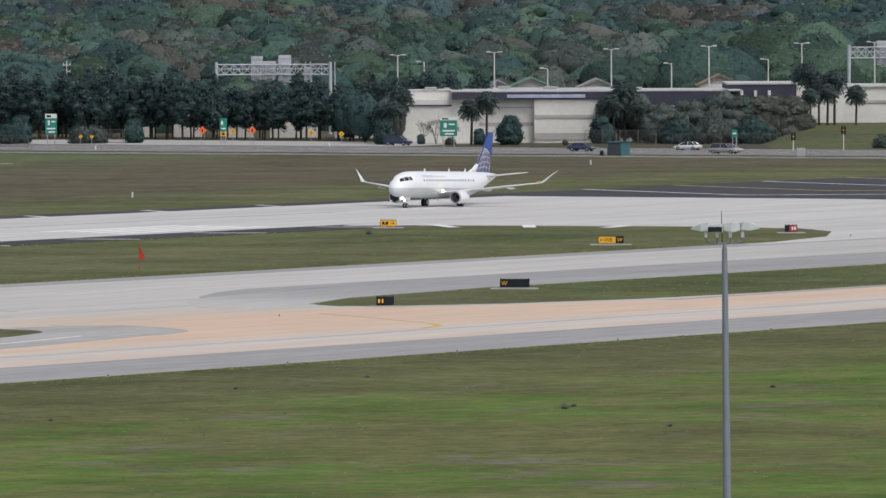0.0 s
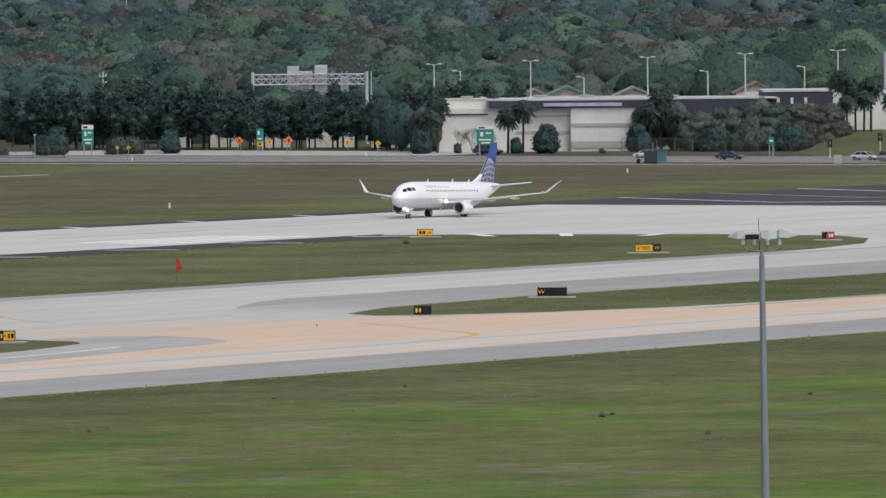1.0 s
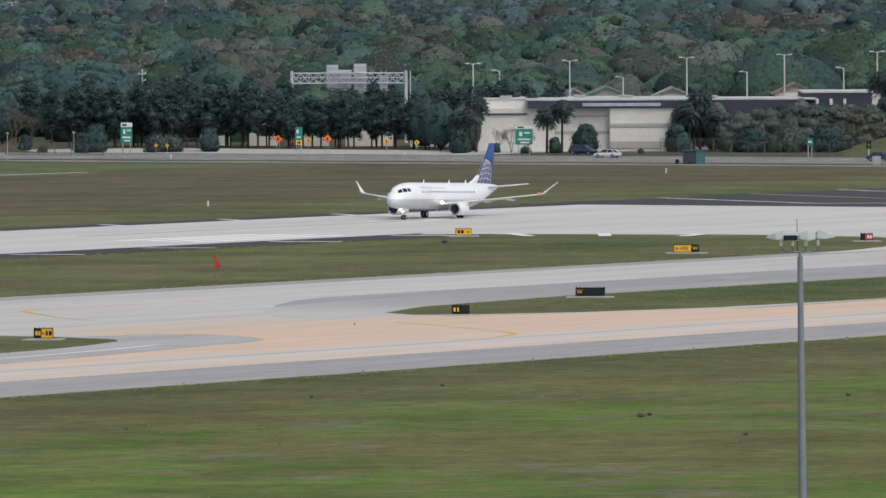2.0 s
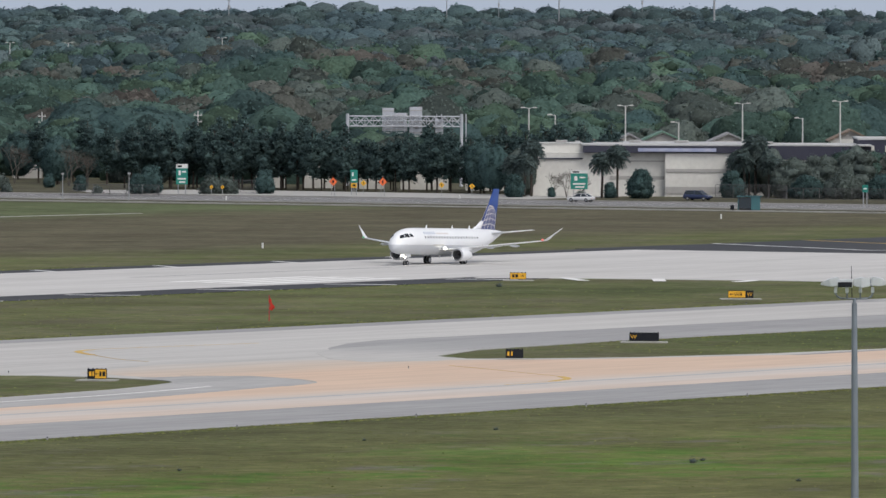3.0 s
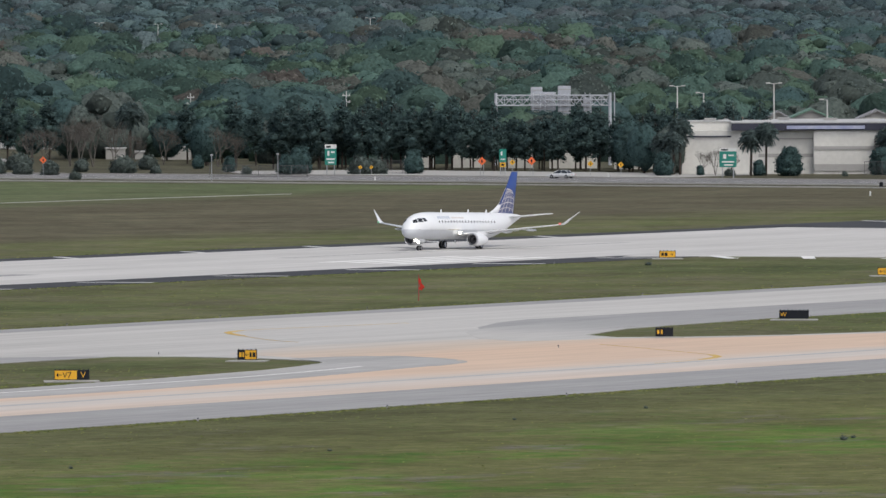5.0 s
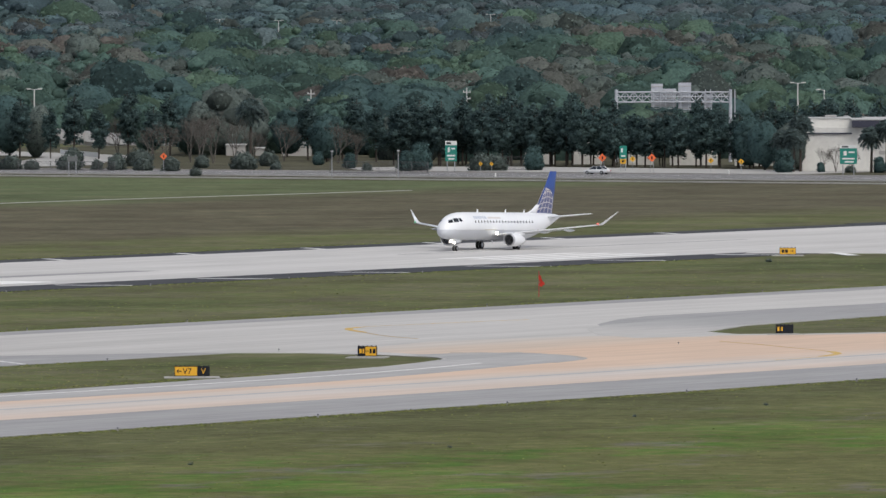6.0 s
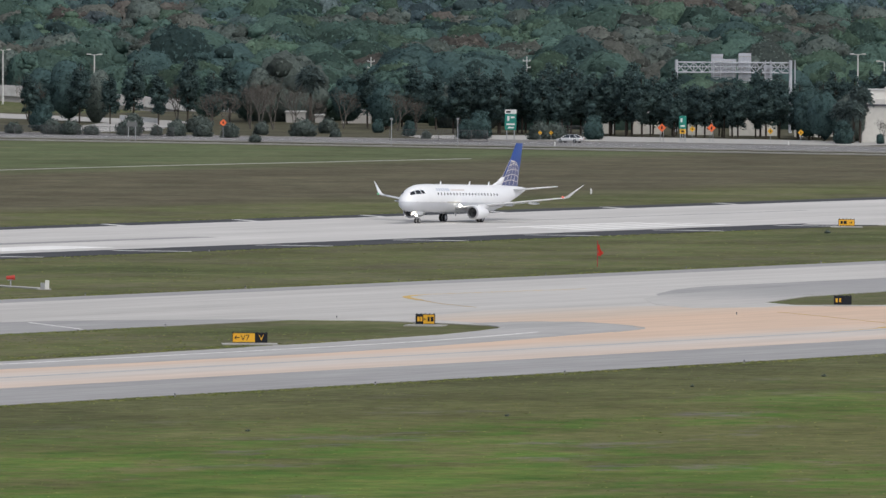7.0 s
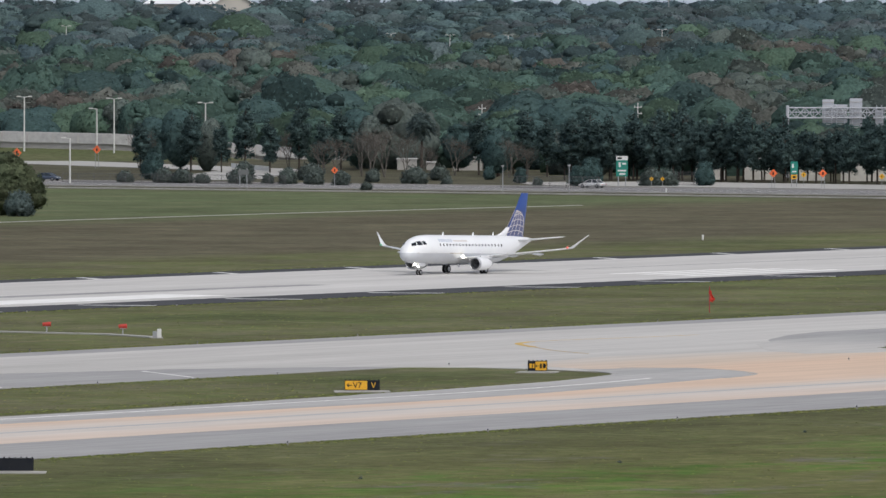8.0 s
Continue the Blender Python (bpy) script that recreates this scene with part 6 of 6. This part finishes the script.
    for side in (1, -1):
        for i in range(21):
            x = -1.9 - i * 0.80
            if i == 0:
                continue
            z = 3.42
            part("cabin_window", patch([(x + 0.11, z - 0.1), (x + 0.11, z + 0.1), (x + 0.05, z + 0.155), (x - 0.05, z + 0.155), (x - 0.11, z + 0.1),
                                        (x - 0.11, z - 0.1), (x - 0.05, z - 0.155), (x + 0.05, z - 0.155)], side), glass, root)
        part("side_windscreen", pane([(2.28, 3.34), (2.06, 3.78), (1.42, 3.86), (1.32, 3.38)], side), glass, root)
        part("side_windscreen", pane([(1.16, 3.40), (1.24, 3.84), (0.72, 3.85), (0.52, 3.46)], side), glass, root)
        part("front_windscreen", pane([(3.04, 3.22), (2.74, 3.54), (2.18, 3.76), (2.40, 3.30)], side), glass, root)
        # the airline's name, as plain bars
        for i in range(6):
            x = -2.6 - i * 0.58
            part("lettering", patch([(x, 3.78), (x, 4.12), (x - 0.36, 4.12), (x - 0.36, 3.78)], side), letter, root)
        x = -6.3
        part("lettering", patch([(x, 3.82), (x, 4.02), (x - 3.4, 4.02), (x - 3.4, 3.82)], side), pale, root)
        part("cheat_line", patch([(2.4, 2.37), (2.4, 2.43), (0, 2.45), (-6, 2.45), (-18, 2.45), (-20, 2.47), (-20, 2.39), (-18, 2.37), (-6, 2.37), (0, 2.37)], side), gold, root)
        part("cabin_door", patch([(-0.95, 2.45), (-0.95, 3.95), (-0.99, 3.95), (-0.99, 2.45)], side), grey, root)
        part("cabin_door", patch([(-1.70, 2.45), (-1.70, 3.95), (-1.74, 3.95), (-1.74, 2.45)], side), grey, root)

    # surfaces from ribs: (leading edge x, y, z, chord, thickness)
    def surface(ribs, upright=False, k=12):
        rings = []
        for x, y, z, ch, th in ribs:
            r = []
            for i in range(2 * k):
                u = i / k if i <= k else (2 * k - i) / k
                prof = 2.6 * th * (math.sqrt(max(u, 0)) * 0.30 - 0.13 * u - 0.17 * u * u) * 1.5
                off = prof if i <= k else -prof
                r.append((x - u * ch, y + off, z) if upright else (x - u * ch, y, z + off))
            rings.append(r)
        return loft(bmesh.new(), rings)

    for side in (1, -1):
        wing = part("wing", surface([(-7.2, side * 0.9, 1.75, 6.2, 0.50), (-9.0, side * 4.4, 2.14, 4.0, 0.29), (-11.3, side * 8.7, 2.66, 2.7, 0.19),
                                     (-13.5, side * 12.9, 3.16, 1.6, 0.15)]), white, root, smooth=True)
        part("winglet", surface([(-13.5, side * 12.9, 3.16, 1.6, 0.13), (-13.9, side * 13.25, 3.33, 1.1, 0.09), (-14.6, side * 13.85, 3.95, 0.65, 0.06),
                                 (-15.5, side * 14.75, 4.80, 0.28, 0.03)]), white, wing, smooth=True)
        for y in (3.6, 6.4, 9.4):
            q = y / 12.6
            bm = bmesh.new()
            x0 = -10.6 - 3.1 * (y - 3.6) / 9
            loft(bm, [[(x0 + 1.4 - j * 0.75, side * y + 0.16 * w * math.cos(a), 1.60 + y * 0.088 + 0.17 * w * math.sin(a))
                       for a in [i * math.pi / 4 for i in range(8)]] for j, w in enumerate((0.15, 0.8, 1.0, 0.85, 0.15))])
            part("flap_fairing", bm, grey, wing, smooth=True)
        part("flap", surface([(-12.9, side * 1.6, 1.78, 0.95, 0.10), (-12.6, side * 4.4, 2.04, 0.85, 0.08), (-13.6, side * 8.4, 2.54, 0.62, 0.06)]), white, wing, smooth=True)
        light = bmesh.new()
        bmesh.ops.create_icosphere(light, subdivisions=2, radius=0.2)
        bmesh.ops.translate(light, verts=light.verts, vec=(-7.3, side * 2.0, 2.0))
        part("landing_light", light, lamp_w, wing, "glowing landing light")
        tip = bmesh.new()
        bmesh.ops.create_icosphere(tip, subdivisions=2, radius=0.16)
        bmesh.ops.translate(tip, verts=tip.verts, vec=(-13.5, side * 13.0, 3.26))
        part("tip_light", tip, lamp_r if side > 0 else lamp_g, wing, "red navigation light" if side > 0 else "green navigation light")
        part("tailplane", surface([(-22.6, side * 0.5, 4.0, 3.4, 0.30), (-25.6, side * 5.2, 4.52, 1.5, 0.12)]), white, root, smooth=True)
        # engine
        prof = ((-5.9, 0.62), (-5.78, 0.72), (-6.05, 0.80), (-6.9, 0.82), (-7.9, 0.78), (-8.8, 0.64), (-9.2, 0.54))
        cy, cz = side * 4.45, 1.17

        def circle(x, r, k=24):
            return [(x, cy + r * math.sin(2 * math.pi * i / k), cz + r * math.cos(2 * math.pi * i / k)) for i in range(k)]

        eng = part("engine_nacelle", loft(bmesh.new(), [circle(x, r) for x, r in prof[1:]], caps=False), white, root, smooth=True)
        part("intake_lip", loft(bmesh.new(), [circle(-6.05, 0.805), circle(-5.85, 0.77), circle(-5.76, 0.71), circle(-5.88, 0.65), circle(-6.4, 0.62)], caps=False), metal, eng, smooth=True)
        bm = loft(bmesh.new(), [circle(-6.35, 0.63), circle(-6.4, 0.25), circle(-6.2, 0.13), circle(-6.05, 0.02)], caps=False)
        part("fan", bm, dark, eng, "dark fan with spinner")
        part("exhaust_cone", loft(bmesh.new(), [circle(-8.9, 0.45), circle(-9.5, 0.36), circle(-10.2, 0.1)]), metal, eng, smooth=True)
        part("pylon", box(bmesh.new(), -10.0, -7.2, cy - 0.13, cy + 0.13, 1.78, 2.2, 0.05), white, eng)
        # main gear
        strut = part("main_gear", tube(tube(bmesh.new(), (-11.4, side * 2.6, 0.45), (-11.4, side * 2.5, 2.1), 0.11, 0.14), (-11.4, side * 2.35, 0.45), (-11.4, side * 2.85, 0.45), 0.07, 0.07), metal, root)
        for dy in (-0.24, 0.24):
            wheel(strut, -11.4, side * 2.6 + dy, 0.48, 0.48, 0.30, tyre, metal)
        part("gear_door", box(bmesh.new(), -11.9, -10.9, side * 2.72 - 0.02, side * 2.72 + 0.02, 0.95, 1.75, 0.01), white, strut)
    # fin with its painted grid
    fin = part("fin", surface([(-20.6, 0, 4.4, 5.3, 0.40), (-22.1, 0, 5.6, 4.0, 0.34), (-23.7, 0, 7.7, 2.95, 0.24), (-25.3, 0, 9.86, 1.75, 0.16)], upright=True), blue, root, smooth=True)
    part("dorsal_fillet", surface([(-18.6, 0, 4.42, 4.0, 0.34), (-20.4, 0, 5.0, 2.4, 0.36), (-21.6, 0, 5.62, 1.2, 0.34)], upright=True), white, root, smooth=True)
    for side in (1, -1):
        # lower fin: a dark globe panel with pale meridians and parallels
        def at(u, v, out):
            # u: chord fraction, v: 0 at the fuselage to 1 at the panel's top
            z = 4.6 + 3.1 * v
            le = -21.0 - 2.75 * v
            x = le - u * (4.75 - 1.8 * v)
            th = 0.19 - 0.07 * v
            return (x, side * (th * (1 - (2 * u - 0.8) ** 2 * 0.42) + out), z)

        bm = bmesh.new()
        g = 8
        for a in range(g):
            for b in range(g):
                w = [math.sqrt(max(0, 1 - (v / g) ** 3.2)) for v in (b, b + 1)]
                try:
                    bm.faces.new([bm.verts.new(at(0.06 + 0.86 * u / g * w[k - b], k / g, 0.015)) for u, k in ((a, b), (a + 1, b), (a + 1, b + 1), (a, b + 1))])
                except ValueError:
                    pass
        bmesh.ops.remove_doubles(bm, verts=bm.verts, dist=0.001)
        part("globe_panel", bm, dusk, fin, "dark blue globe panel")

        def line(points, wd):
            bm = bmesh.new()
            vs = []
            for u, v in points:
                p = Vector(at(u, v, 0.045))
                vs.append((p, p))
            rows = []
            for i, (p, _) in enumerate(vs):
                d = (vs[min(i + 1, len(vs) - 1)][0] - vs[max(i - 1, 0)][0]).normalized()
                o = Vector((-d.z, 0, d.x)) * wd / 2
                rows.append((bm.verts.new(p + o), bm.verts.new(p - o)))
            for a, b in zip(rows, rows[1:]):
                bm.faces.new((a[0], a[1], b[1], b[0]))
            return bm

        for k in (0.0, 0.22, 0.46, 0.72, 1.0):
            pts = [(0.06 + 0.86 * k * math.sqrt(max(0, 1 - v ** 3.2)), v) for v in [i / 14 for i in range(15)]]
            part("grid_line", line(pts, 0.10), pale, fin)
        for v in (0.12, 0.34, 0.56, 0.78):
            w = math.sqrt(1 - v ** 3.2)
            part("grid_line", line([(0.06 + 0.86 * u / 8 * w, v + 0.09 * math.sin(u / 8 * 3.1)) for u in range(9)], 0.09), pale, fin)
    # nose gear
    strut = part("nose_gear", tube(tube(bmesh.new(), (0, 0, 0.3), (0.15, 0, 1.8), 0.08, 0.1), (0, -0.28, 0.3), (0, 0.28, 0.3), 0.05, 0.05), metal, root)
    for dy in (-0.2, 0.2):
        wheel(strut, 0, dy, 0.32, 0.32, 0.2, tyre, metal)
    for side in (1, -1):
        part("nose_gear_door", box(bmesh.new(), -0.6, 0.9, side * 0.42 - 0.02, side * 0.42 + 0.02, 1.05, 1.75, 0.01), white, strut)
    bm = bmesh.new()
    bmesh.ops.create_icosphere(bm, subdivisions=2, radius=0.15)
    bmesh.ops.translate(bm, verts=bm.verts, vec=(0.25, 0, 1.05))
    part("taxi_light", bm, lamp_w, strut, "glowing taxi light")
    bm = bmesh.new()
    bmesh.ops.create_icosphere(bm, subdivisions=2, radius=0.13)
    bmesh.ops.translate(bm, verts=bm.verts, vec=(0.98, 0.0, 1.38))
    part("taxi_light", bm, lamp_w, strut, "glowing taxi light")
    # blade aerials
    for x, z, sgn in ((-5.5, 4.56, 1), (-13.0, 4.56, 1), (-18.0, 4.56, 1), (-9.5, 1.12, -1)):
        part("aerial", surface([(x, 0, z, 0.5, 0.05), (x - 0.25, 0, z + sgn * 0.42, 0.22, 0.03)], upright=True), white, root)
    # it rolls a little nose-up on its gear
    nose_up = pose(-11.4, 0, 0.6, 0, -1.3, 0) @ pose(11.4, 0, -0.6)
    for ob in root.children:
        if "gear" not in ob.name:
            ob.matrix_basis = nose_up
    return root


def wheel(parent, x, y, z, r, w, tyre, metal):
    """A tyre on a dished rim, turning about its axle."""
    prof = ((-0.5, 0.62), (-0.5, 0.86), (-0.36, 0.97), (0, 1.0), (0.36, 0.97), (0.5, 0.86), (0.5, 0.62))
    k = 18
    bm = loft(bmesh.new(), [[(r * q * math.sin(2 * math.pi * i / k), p * w, r * q * math.cos(2 * math.pi * i / k)) for i in range(k)] for p, q in prof], caps=False)
    ob = part("wheel", bm, tyre, parent, smooth=True)
    ob.location = (x, y, z)
    bm = loft(bmesh.new(), [[(r * q * math.sin(2 * math.pi * i / 12), p * w, r * q * math.cos(2 * math.pi * i / 12)) for i in range(12)]
                            for p, q in ((-0.42, 0.62), (-0.2, 0.5), (0.2, 0.5), (0.42, 0.62))])
    part("rim", bm, metal, ob)
    return ob


AIRLINER = build_airliner()


def rolled(t):
    return 6.68 * t + 1.423 * t * t


def drift(t):
    return -0.84 * t + 0.117 * t * t


def motions():
    rows = []
    for i in range(33):
        t = i * 0.25
        p = field(rolled(t), drift(t), 0.06)
        rows.append((t, pose(p.x, p.y, p.z, 0, 0, HEADING + 2.4 - 0.14 * t)))
    walk(AIRLINER, rows)
    # cars on the road: seconds and how far along it, in metres
    for ob, s, lane in CARS:
        turn = 180 + HEADING + 90 if lane[-1][1] < lane[0][1] else HEADING + 90
        walk(ob, [(t, pose(*field(s, n, 0.07), 0, 0, turn)) for t, n in lane])


motions()
